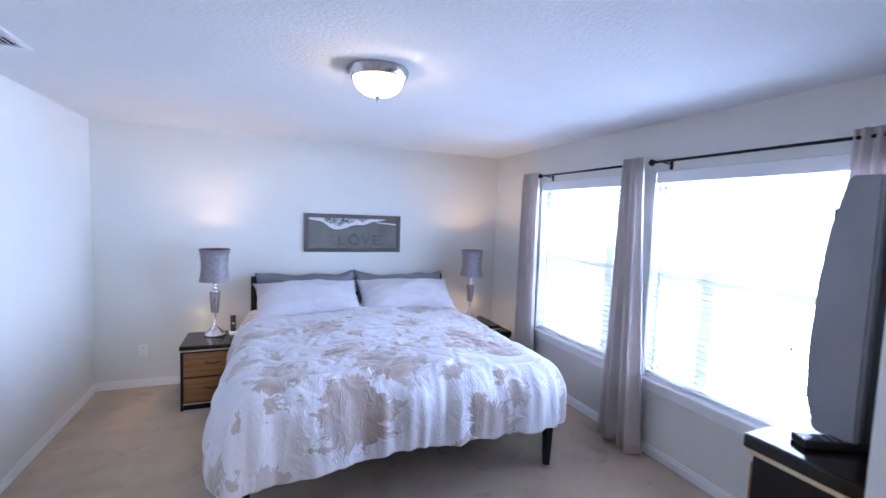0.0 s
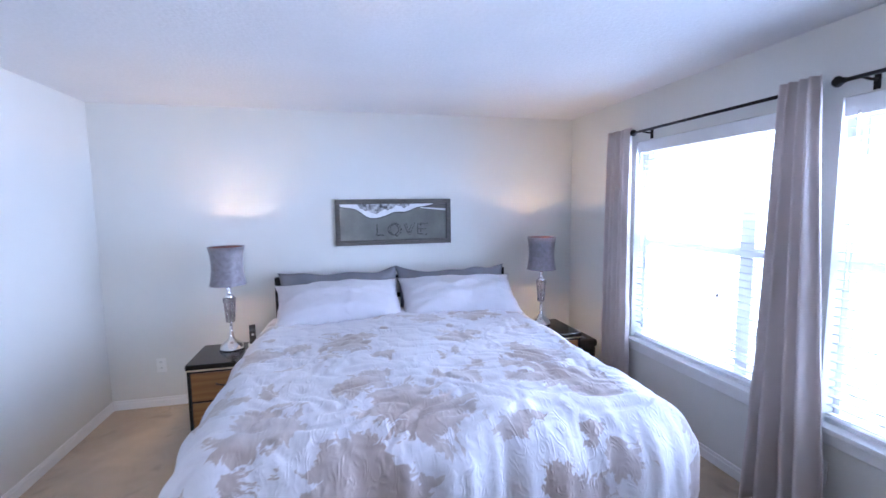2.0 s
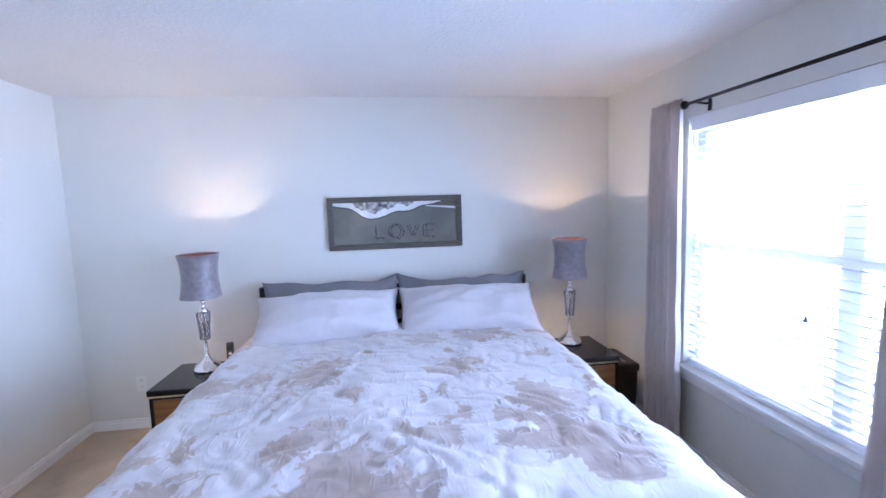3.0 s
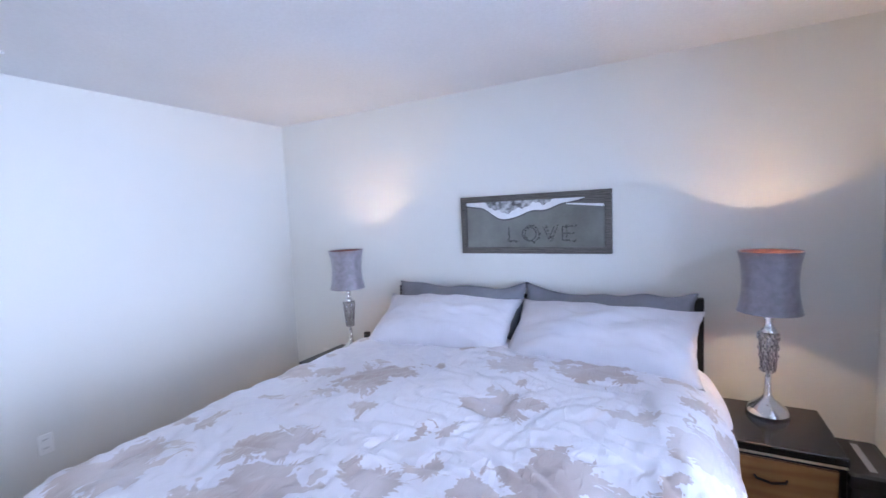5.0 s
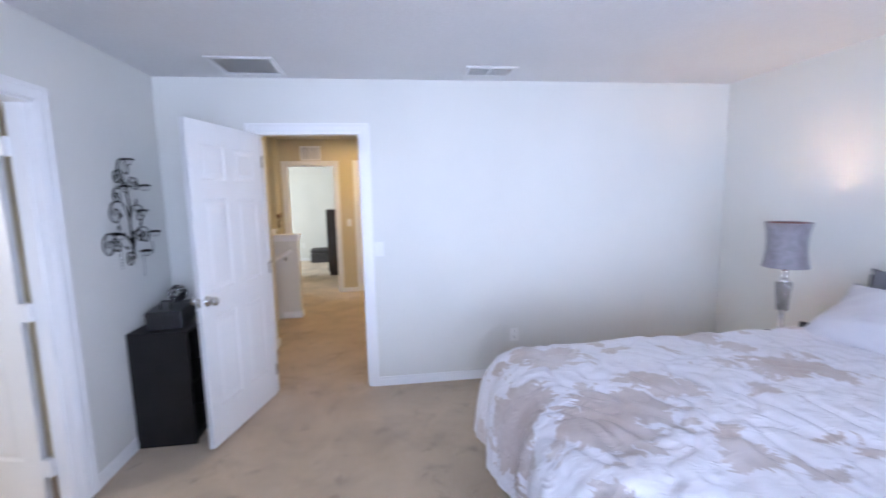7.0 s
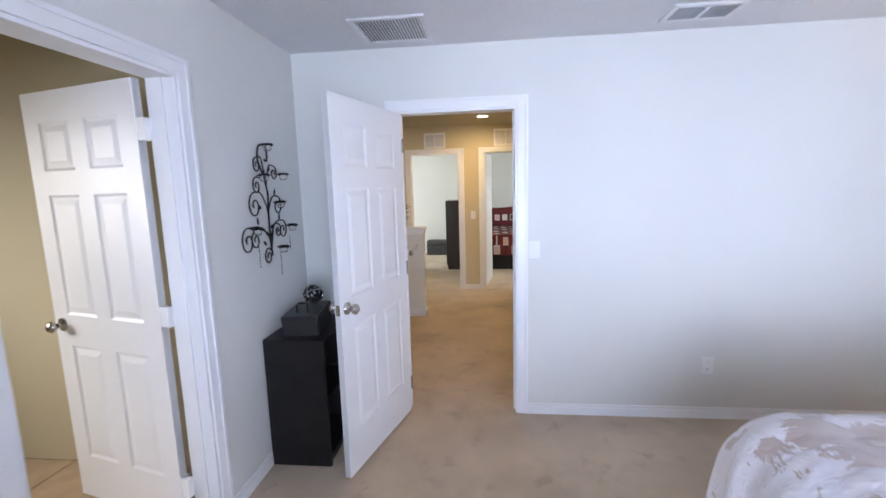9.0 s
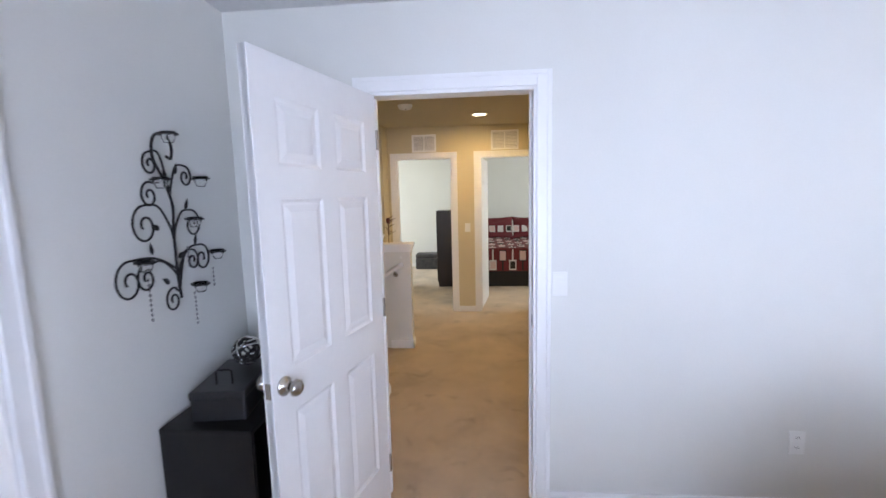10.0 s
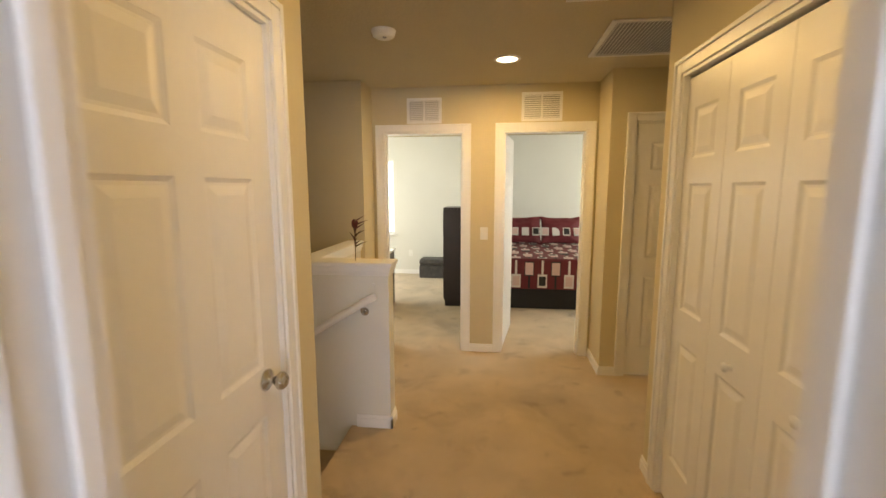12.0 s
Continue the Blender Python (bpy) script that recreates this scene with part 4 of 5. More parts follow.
bn = thing("waste_bin", "black plastic bin with a grey strip on its lid", "bin", (3.90, 4.53, 0))
bm = box(bmesh.new(), -0.085, 0.085, -0.17, 0.17, 0.0, 0.40, bevel=0.03)
for v in bm.verts:
    v.co.x *= 0.88 + 0.12 * v.co.z / 0.4
    v.co.y *= 0.90 + 0.10 * v.co.z / 0.4
part("body", bm, PLASTIC_DARK, bn, smooth=False)
part("lid", box(bmesh.new(), -0.092, 0.092, -0.178, 0.178, 0.392, 0.455, bevel=0.024), PLASTIC_DARK, bn)
part("lid_strip", box(bmesh.new(), -0.012, 0.012, -0.12, 0.12, 0.4545, 0.4575, bevel=0.001), PLASTIC_GREY, bn, "grey strip")

# ---- picture over the bed ----
PX, PZ, PW, PH = 2.326, 1.487, 1.035, 0.405
pic = thing("framed_picture", "framed beach picture with LOVE written in stones", "picture", (PX, NORTH, PZ))
FRAMEWOOD = wood("weathered_grey_frame", (0.13, 0.12, 0.105), (0.06, 0.055, 0.048), 0.6, 0, 30)
fw = 0.042
part("frame_rail", box(bmesh.new(), -PW / 2, PW / 2, -0.028, -0.002, PH / 2 - fw, PH / 2, bevel=0.004), FRAMEWOOD, pic)
part("frame_rail", box(bmesh.new(), -PW / 2, PW / 2, -0.028, -0.002, -PH / 2, -PH / 2 + fw, bevel=0.004), FRAMEWOOD, pic)
part("frame_stile", box(bmesh.new(), -PW / 2, -PW / 2 + fw, -0.0275, -0.002, -PH / 2 + fw, PH / 2 - fw, bevel=0.004), FRAMEWOOD, pic)
part("frame_stile", box(bmesh.new(), PW / 2 - fw, PW / 2, -0.0275, -0.002, -PH / 2 + fw, PH / 2 - fw, bevel=0.004), FRAMEWOOD, pic)
SAND = mat("printed_wet_sand", (0.20, 0.205, 0.185), 0.12, vary=0.25, scale=5, fine=0.05, coat=0.6)
FOAM = mat("printed_sea_foam", (0.80, 0.81, 0.82), 0.15, vary=0.1, scale=30, coat=0.6)
SEA = mat("printed_sea", (0.10, 0.10, 0.10), 0.15, vary=0.7, scale=40, fine=0.2, coat=0.6, tone=(0.55, 0.55, 0.55))
STONE = mat("printed_stones", (0.015, 0.017, 0.016), 0.3, vary=0.6, scale=75, coat=0.3, tone=(0.035, 0.037, 0.034))
iw, ih = PW / 2 - fw, PH / 2 - fw
part("print", B(-iw, iw, -0.012, -0.006, -ih, ih), SAND, pic, "dark wet sand print under glass")


def shore(u):
    return ih - 0.02 - 0.105 * math.exp(-((u + 0.38) / 0.30) ** 2) - 0.045 * math.exp(-((u - 0.15) / 0.30) ** 2) + 0.004 * math.sin(17 * u + 1) + 0.03 * max(0, u - 0.35)


def strip(top, low, y, lo, hi, n=60):
    bm = bmesh.new()
    a = [[bm.verts.new((iw * (lo + (hi - lo) * i / n), y, f(lo + (hi - lo) * i / n))) for i in range(n + 1)] for f in (top, low)]
    for i in range(n):
        bm.faces.new((a[0][i], a[0][i + 1], a[1][i + 1], a[1][i]))
    return bm


part("sea", strip(lambda u: ih, lambda u: min(ih, shore(u) + 0.03), -0.0125, -1, 0.74), SEA, pic)
part("wet_sea", strip(lambda u: ih, lambda u: ih - 0.034 - 0.035 * (u - 0.5), -0.0123, 0.55, 1.0), FRAMEWOOD, pic, "dark wet shore")
part("foam_shadow", strip(lambda u: min(ih, shore(u) + 0.01), lambda u: min(ih, shore(u) - 0.008), -0.0127, -1, 0.74), STONE, pic)
part("foam", strip(lambda u: min(ih, shore(u) + 0.045 + 0.010 * math.sin(23 * u) + 0.006 * math.sin(61 * u)), lambda u: min(ih, shore(u)), -0.013, -1, 0.74), FOAM, pic)
part("foam", strip(lambda u: ih - 0.032 - 0.03 * (u - 0.5), lambda u: ih - 0.040 - 0.05 * (u - 0.5), -0.0135, 0.5, 0.99), FOAM, pic)
tx = bpy.data.curves.new("lettering", "FONT")
tx.body, tx.size, tx.extrude, tx.align_x, tx.space_character, tx.offset = "LOVE", 0.150, 0.0005, "CENTER", 1.35, -0.0035
tx.materials.append(STONE)
lt = new("lettering", tx)
lt.parent = pic
lt.matrix_basis = pose(0.045, -0.0132, -ih + 0.04, 90)
PEBBLE = mat("printed_pebbles", (0.022, 0.024, 0.022), 0.25, vary=0.5, scale=60, coat=0.4, tone=(0.14, 0.145, 0.13))
rng = random.Random(21)
strokes = [((-0.205, 0.10), (-0.205, 0.0)), ((-0.205, 0.0), (-0.135, 0.0)), ((0.055, 0.10), (0.095, 0.0)), ((0.095, 0.0), (0.135, 0.10)),
           ((0.19, 0.0), (0.19, 0.10)), ((0.19, 0.0), (0.25, 0.0)), ((0.19, 0.052), (0.24, 0.052)), ((0.19, 0.10), (0.25, 0.10))]
turn = [(-0.04 + 0.052 * math.cos(k * 0.7), 0.05 + 0.055 * math.sin(k * 0.7)) for k in range(10)]
strokes += list(zip(turn, turn[1:]))
bm = bmesh.new()
for p, q in strokes:
    count = max(2, int(math.dist(p, q) / 0.011))
    for k in range(count + 1):
        u = k / count
        size = rng.uniform(0.0045, 0.0085)
        place = Matrix.Translation((0.045 + p[0] + (q[0] - p[0]) * u + rng.uniform(-0.005, 0.005), -0.0135, -ih + 0.04 + p[1] + (q[1] - p[1]) * u + rng.uniform(-0.005, 0.005)))
        bmesh.ops.create_icosphere(bm, subdivisions=1, radius=size, matrix=place @ Matrix.Diagonal((rng.uniform(0.8, 1.5), 0.12, rng.uniform(0.7, 1.1), 1.0)))
tagged(part("pebble_lettering", bm, PEBBLE, pic), "dark stones spelling the word", "", "", "stuff")

# ---- ceiling fixtures ----
cl = thing("ceiling_light", "lit flush ceiling lamp with frosted bowl and nickel rim", "ceiling lamp", (1.965, 2.50, HIGH))
part("rim", lathe(bmesh.new(), [(0, 0), (0.152, 0), (0.155, -0.01), (0.147, -0.018), (0.150, -0.028), (0.140, -0.036), (0.140, -0.048), (0.130, -0.050), (0.130, -0.03), (0, -0.03)], 56), NICKEL, cl, "stepped satin nickel rim", True)
bowl = part("bowl", lathe(bmesh.new(), [(0.127, -0.048), (0.123, -0.070), (0.108, -0.097), (0.078, -0.119), (0.041, -0.131), (0, -0.134)], 48), FROST, cl, "glowing frosted glass bowl", True)
bowl.visible_shadow = False
part("finial", lathe(bmesh.new(), [(0.016, -0.132), (0.016, -0.137), (0.009, -0.143), (0.011, -0.149), (0.006, -0.159), (0, -0.163)], 24), NICKEL, cl, smooth=True)


def grille(name, label, x0, x1, y0, y1, slats, along="y", frame_w=0.03, z=HIGH, backing=None, tilt=38):
    e = thing(name, label, "vent", ((x0 + x1) / 2, (y0 + y1) / 2, z))
    w, d = (x1 - x0) / 2, (y1 - y0) / 2
    part("backing", B(-w + 0.005, w - 0.005, -d + 0.005, d - 0.005, -0.0015, 0), backing or DARKVENT, e)
    for a, b, c, f in ((-w, w, -d, -d + frame_w), (-w, w, d - frame_w, d), (-w, -w + frame_w, -d + frame_w, d - frame_w), (w - frame_w, w, -d + frame_w, d - frame_w)):
        part("frame", box(bmesh.new(), a, b, c, f, -0.012, 0, bevel=0.003), VENT, e)
    L, W = (d, w) if along == "y" else (w, d)
    sw = 2 * (W - frame_w) / slats
    bm = B(-sw * 0.48, sw * 0.48, -(L - frame_w), L - frame_w, -0.0008, 0.0008)
    me = finish(bm)
    me.materials.append(VENT)
    for i in range(slats):
        c = -W + frame_w + sw * (i + 0.5)
        s = new("slat", me)
        s.parent = e
        s.matrix_basis = (pose(c, 0, -0.007, 0, tilt, 0) if along == "y" else pose(0, c, -0.007, 0, 0, 90) @ pose(0, 0, 0, 0, tilt, 0))
    return e


g = grille("ceiling_vent", "white louvred supply vent in the ceiling", 0.17, 0.40, 2.655, 3.015, 7, "y", backing=BLACKDUCT)
part("divider", B(-0.1, 0.1, -0.008, 0.008, -0.012, -0.002), VENT, g)
grille("ceiling_vent", "large white return air grille in the ceiling", 0.115, 0.51, 0.982, 1.388, 20, "x")
grille("ceiling_vent", "large return air grille in the hall ceiling", -2.88, -2.23, 2.19, 2.80, 26, "x", tilt=-38)
grille("ceiling_vent", "small supply vent in the hall ceiling", -1.95, -1.78, 1.90, 2.10, 4, "x", backing=BLACKDUCT, tilt=-38)


def wall_grille(y0, y1, z0, z1):
    e = thing("wall_vent", "white louvred transfer grille above the doorway", "vent", (HW, (y0 + y1) / 2, (z0 + z1) / 2), group="grilles above the doorways")
    w, d = (y1 - y0) / 2, (z1 - z0) / 2
    part("backing", B(0, 0.0015, -w + 0.004, w - 0.004, -d + 0.004, d - 0.004), DARKVENT, e)
    f = 0.024
    for a, b, c, k in ((-w, w, -d, -d + f), (-w, w, d - f, d), (-w, -w + f, -d + f, d - f), (w - f, w, -d + f, d - f), (-0.007, 0.007, -d + f, d - f)):
        part("frame", B(0, 0.011, a, b, c, k), TRIM, e)
    me = finish(B(-0.0008, 0.0008, -w + f, w - f, -0.007, 0.007))
    me.materials.append(VENT)
    n = 11
    for i in range(n):
        s = new("slat", me)
        s.parent = e
        s.matrix_basis = pose(0.006, 0, -d + f + (2 * (d - f)) * (i + 0.5) / n, 0, -35, 0)


wall_grille(0.768, 1.085, 2.122, 2.345)
wall_grille(1.79, 2.14, 2.125, 2.37)
for can_x in (-2.876, -0.95):
    can = thing("recessed_light", "lit recessed can light in the hall ceiling", "ceiling lamp", (can_x, 1.643, HIGH), group="can lights in the hall")
    part("trim_ring", lathe(bmesh.new(), [(0.07, 0), (0.095, 0), (0.094, -0.006), (0.072, -0.008), (0.07, 0)], 40), TRIM, can, smooth=True)
    part("lens", lathe(bmesh.new(), [(0.071, -0.002), (0, -0.002)], 40), CANGLOW, can, "glowing lamp lens")
sd = thing("smoke_detector", "white round smoke detector on the hall ceiling", "smoke detector", (-2.235, 0.925, HIGH))
part("base", lathe(bmesh.new(), [(0, 0), (0.07, 0), (0.07, -0.012), (0, -0.012)], 36), PLASTIC_WHITE, sd)
part("cover", lathe(bmesh.new(), [(0.066, -0.012), (0.062, -0.032), (0.045, -0.042), (0, -0.044)], 36), PLASTIC_WHITE, sd, smooth=True)
part("test_button", lathe(bmesh.new(), [(0.012, -0.042), (0.011, -0.047), (0, -0.048)], 16, (0.02, 0.01, 0)), PLASTIC_GREY, sd)


# ---- wall plates ----
def plate(m, outlet, label, name):
    e = tagged(new(name), label, "outlet" if outlet else "light switch")
    e.matrix_basis = m
    part("plate", box(bmesh.new(), -0.036, 0.036, -0.006, 0, -0.058, 0.058, bevel=0.003), PLASTIC_WHITE, e)
    if outlet:
        for z in (-0.025, 0.025):
            part("socket", box(bmesh.new(), -0.016, 0.016, -0.008, -0.006, z - 0.014, z + 0.014, bevel=0.002), PLASTIC_WHITE, e)
            for x in (-0.006, 0.006):
                part("slot", B(x - 0.0012, x + 0.0012, -0.0086, -0.008, z - 0.002, z + 0.008), PLASTIC_DARK, e)
    else:
        bm = box(bmesh.new(), -0.017, 0.017, -0.009, -0.006, -0.034, 0.034, bevel=0.002)
        part("rocker", bm, PLASTIC_WHITE, e)
    return e


plate(pose(0.0, 2.0, 1.14, 0, 0, 90), False, "white rocker switch beside the doorway", "light_switch")
plate(pose(0.0, 3.11, 0.365, 0, 0, 90), True, "white duplex outlet low on the wall", "wall_outlet")
plate(pose(0.375, NORTH, 0.345, 0, 0, 0), True, "white duplex outlet beside the nightstand", "wall_outlet")
plate(pose(EAST, 2.62, 0.33, 0, 0, -90), True, "white duplex outlet behind the curtain", "wall_outlet")
plate(pose(HW, 1.475, 1.133, 0, 0, 90), False, "cream switch between the end doorways", "light_switch")
plate(pose(-7.33, 0.05, 0.38, 0, 0, 90), True, "white outlet in the far room", "wall_outlet")

# ---- chest of drawers and television ----
CX0, CX1, CY0, CY1, CH = 2.56, 3.53, SOUTH + 0.01, 0.94, 1.195
ch = thing("chest_of_drawers", "tall oak chest of drawers with glossy black top", "chest of drawers", (CX0, CY0, 0))
w, d = CX1 - CX0, CY1 - CY0
part("body", B(0.01, w - 0.01, 0, d - 0.012, 0.05, CH - 0.05), BLACKWOOD, ch)
part("side_panel", B(0.004, 0.010, 0.0, d - 0.012, 0.05, CH - 0.05), BLACKWOOD, ch)
part("side_panel", B(w - 0.010, w - 0.004, 0.0, d - 0.012, 0.05, CH - 0.05), BLACKWOOD, ch)
part("plinth", B(0.012, w - 0.012, 0, d - 0.03, 0, 0.05), BLACKWOOD, ch)
part("top", box(bmesh.new(), -0.006, w + 0.006, 0, d + 0.01, CH - 0.036, CH, bevel=0.006), BLACKGLOSS, ch, "glossy black top")
part("top_strip", B(-0.001, w + 0.001, 0, d + 0.002, CH - 0.048, CH - 0.036), BRASSLINE, ch)
for k in range(5):
    z0 = 0.075 + k * 0.212
    dr = part("drawer", box(bmesh.new(), 0.02, w - 0.02, d - 0.012, d + 0.004, z0, z0 + 0.195, bevel=0.004), OAK, ch)
    for x in (0.25, w - 0.25):
        part("handle", tube(bmesh.new(), [(x - 0.05, d + 0.004, z0 + 0.11), (x - 0.045, d + 0.02, z0 + 0.108), (x, d + 0.024, z0 + 0.10), (x + 0.045, d + 0.02, z0 + 0.108), (x + 0.05, d + 0.004, z0 + 0.11)], 0.005, 8), BRONZE, dr, smooth=True)

tv = thing("television", "old grey tube television on the chest of drawers", "television", (3.055, 0.69, CH), 0)
bm = bmesh.new()
bow = [(0.105, 0.015), (0.195, 0.015), (0.212, 0.10), (0.216, 0.23), (0.210, 0.39), (0.196, 0.52), (0.172, 0.645), (0.105, 0.645)]
ends = [[bm.verts.new((x, y, z)) for y, z in bow] for x in (-0.35, 0.35)]
for i in range(len(bow)):
    j = (i + 1) % len(bow)
    bm.faces.new((ends[0][i], ends[0][j], ends[1][j], ends[1][i]))
for ring in ends:
    bm.faces.new(ring)
bmesh.ops.bevel(bm, geom=list(bm.edges), offset=0.006, segments=2, affect="EDGES")
part("bezel", bm, PLASTIC_GREY, tv, "silver-grey front bezel")
part("screen", box(bmesh.new(), -0.29, 0.29, 0.19, 0.222, 0.12, 0.57, bevel=0.004), SCREEN, tv)
bm = bmesh.new()
fr = [bm.verts.new(p) for p in ((-0.33, 0.12, 0.02), (0.33, 0.12, 0.02), (0.33, 0.12, 0.63), (-0.33, 0.12, 0.63))]
bk = [bm.verts.new(p) for p in ((-0.2, -0.18, 0.05), (0.2, -0.18, 0.05), (0.2, -0.18, 0.42), (-0.2, -0.18, 0.42))]
for i in range(4):
    bm.faces.new((fr[i], fr[(i + 1) % 4], bk[(i + 1) % 4], bk[i]))
bm.faces.new(bk)
part("tube_housing", bm, PLASTIC_DARK, tv)
part("foot", B(-0.25, 0.25, -0.1, 0.15, 0, 0.02), PLASTIC_DARK, tv)
rb = thing("remote_control", "black remote control lying on the chest of drawers", "remote control", (2.70, 0.83, CH), 62)
part("case", box(bmesh.new(), -0.024, 0.024, -0.085, 0.085, 0, 0.019, bevel=0.005), PLASTIC_DARK, rb)
for i in range(3):
    for j in range(5):
        part("button", box(bmesh.new(), -0.016 + 0.012 * i, -0.008 + 0.012 * i, -0.055 + 0.02 * j, -0.045 + 0.02 * j, 0.019, 0.0205, bevel=0.0006), PLASTIC_GREY, rb)

# ---- black shelf, case and ornament behind the door ----
SX0, SX1, SY0, SY1, SH = 0.17, 0.66, SOUTH + 0.012, 0.80, 0.75
sh = thing("bookshelf", "low open black bookshelf behind the door", "bookshelf", (SX0, SY0, 0))
w, d = SX1 - SX0, SY1 - SY0
for x in (0, w - 0.018):
    part("side", B(x, x + 0.018, 0, d, 0, SH - 0.018), BLACKWOOD, sh)
part("top", box(bmesh.new(), -0.002, w + 0.002, 0, d + 0.002, SH - 0.018, SH, bevel=0.002), BLACKWOOD, sh)
part("back", B(0.018, w - 0.018, 0, 0.006, 0.04, SH - 0.018), BLACKWOOD, sh)
for z in (0.04, 0.39):
    part("shelf", B(0.018, w - 0.018, 0.006, d - 0.006, z, z + 0.016), BLACKWOOD, sh)
part("kickboard", B(0.018, w - 0.018, d - 0.03, d - 0.015, 0, 0.04), BLACKWOOD, sh)
cs = thing("carry_case", "black case with a wire handle on the bookshelf", "case", (0.43, 0.62, SH), 8)
part("case", box(bmesh.new(), -0.17, 0.17, -0.10, 0.10, 0, 0.11, bevel=0.008), PLASTIC_DARK, cs)
part("lid", box(bmesh.new(), -0.172, 0.172, -0.102, 0.102, 0.082, 0.116, bevel=0.008), PLASTIC_DARK, cs)
part("handle", tube(bmesh.new(), [(0.10, -0.03, 0.115), (0.10, -0.03, 0.165), (0.10, -0.02, 0.172), (0.10, 0.02, 0.172), (0.10, 0.03, 0.165), (0.10, 0.03, 0.115)], 0.004, 8), IRON, cs, smooth=True)
orn = thing("wire_ornament", "ball ornament of wound black and silver ribbon", "ornament", (0.33, 0.62, SH + 0.116))
rng = random.Random(5)
for k in range(14):
    ax = Euler((rng.uniform(0, 3.1), rng.uniform(0, 3.1), rng.uniform(0, 3.1))).to_matrix()
    r = 0.055 + rng.uniform(-0.004, 0.004)
    ring = [ax @ Vector((r * math.cos(a), r * math.sin(a), 0)) + Vector((0, 0, 0.062)) for a in (2 * math.pi * i / 20 for i in range(21))]
    part("ribbon", tube(bmesh.new(), ring, 0.0045, 6), CHROME if k % 3 == 0 else IRON, orn, smooth=True)


# ---- wrought iron candle tree on the wall ----
def spiral(cx_, cz_, r, start, turns, direction, n=36):
    pts = []
    for i in range(n + 1):
        k = i / n
        a = start + direction * 2 * math.pi * turns * k
        rr = r * (1 - 0.80 * k)
        pts.append((cx_ + rr * math.cos(a), cz_ + rr * math.sin(a)))
    return pts


def smooth_line(pts, n=8):
    out = []
    for i in range(len(pts) - 1):
        p0, p1, p2, p3 = pts[max(i - 1, 0)], pts[i], pts[i + 1], pts[min(i + 2, len(pts) - 1)]
        for k in range(n):
            t = k / n
            out.append(tuple(0.5 * (2 * p1[c] + (p2[c] - p0[c]) * t + (2 * p0[c] - 5 * p1[c] + 4 * p2[c] - p3[c]) * t * t + (3 * p1[c] - p0[c] - 3 * p2[c] + p3[c]) * t ** 3) for c in (0, 1)))
    out.append(pts[-1])
    return out


tree = thing("candle_sconce", "black wrought-iron tree sconce with glass candle cups", "wall sconce", (0.505, SOUTH, 1.497))
tree.matrix_basis = tree.matrix_basis @ Matrix.Diagonal((0.86, 1.0, 0.97, 1.0))


def iron_line(name, pts, r=0.0042, off=0.018):
    # local x runs to the viewer's right when facing the wall
    part(name, tube(bmesh.new(), [(-x, off, z) for x, z in pts], r, 8), IRON, tree, smooth=True)


iron_line("stem", smooth_line([(0.03, -0.31), (0.02, -0.22), (0.02, -0.05), (0.03, 0.06), (-0.01, 0.16), (-0.06, 0.24), (-0.05, 0.31), (0.0, 0.335), (0.055, 0.30), (0.05, 0.245), (0.02, 0.25)]), 0.0055)
BRANCHES = (
    ((0.03, 0.04), -1, (-0.08, 0.215), 0.045), ((0.02, 0.10), 1, (0.13, 0.175), 0.045), ((0.0, 0.16), -1, (-0.10, 0.10), 0.05),
    ((0.02, -0.09), -1, (-0.14, -0.01), 0.075), ((0.02, -0.07), 1, (0.15, -0.02), 0.06), ((0.03, -0.26), -1, (-0.16, -0.20), 0.055),
    ((0.03, -0.24), -1, (-0.25, -0.20), 0.075), ((0.03, -0.26), 1, (0.13, -0.17), 0.045), ((0.03, -0.22), 1, (0.20, -0.17), 0.06), ((0.02, -0.28), -1, (-0.02, -0.31), 0.05),
)
for (sx, sz), s, (ex, ez), r in BRANCHES:
    sp = spiral(ex, ez, r, math.pi / 2, 1.35, -s)
    rise = [(sx, sz), (sx + s * 0.018, sz + 0.45 * (ez + r - sz)), ((sx + ex) / 2, ez + r * 0.92)]
    iron_line("scroll", smooth_line(rise + [sp[0]], 6) + sp[1:])
for x, z, t in ((0.07, 0.20, 15), (0.0, 0.18, -10), (0.12, 0.06, 25), (-0.08, -0.02, -70), (0.16, -0.09, 20), (-0.12, -0.10, -10), (-0.05, -0.23, -60), (0.05, -0.14, 70)):
    bm = bmesh.new()
    lathe(bm, [(0, 0.032), (0.008, 0.016), (0.012, 0.0), (0.008, -0.012), (0, -0.018)], 8)
    for v in bm.verts:
        v.co.y *= 0.35
    bm.transform(pose(-x, 0.018, z, 0, -t, 0))
    part("leaf", bm, IRON, tree)
for x, z in ((-0.02, 0.325), (-0.09, 0.155), (0.17, 0.165), (0.10, 0.0), (0.25, -0.15), (-0.22, -0.135), (0.10, -0.27)):
    part("cup_holder", lathe(bmesh.new(), [(0.03, 0), (0.036, 0), (0.036, 0.006), (0.03, 0.006), (0.03, 0)], 24, (-x, 0.06, z)), IRON, tree)
    part("holder_arm", tube(bmesh.new(), [(-x, 0.018, z + 0.003), (-x, 0.03, z + 0.003)], 0.004, 6), IRON, tree)
    part("candle_cup", lathe(bmesh.new(), [(0, -0.03), (0.016, -0.03), (0.024, -0.01), (0.029, 0.012), (0.027, 0.012), (0.022, -0.01), (0.014, -0.027), (0, -0.027)], 24, (-x, 0.06, z)), CLEAR, tree, "clear glass candle cup", True)
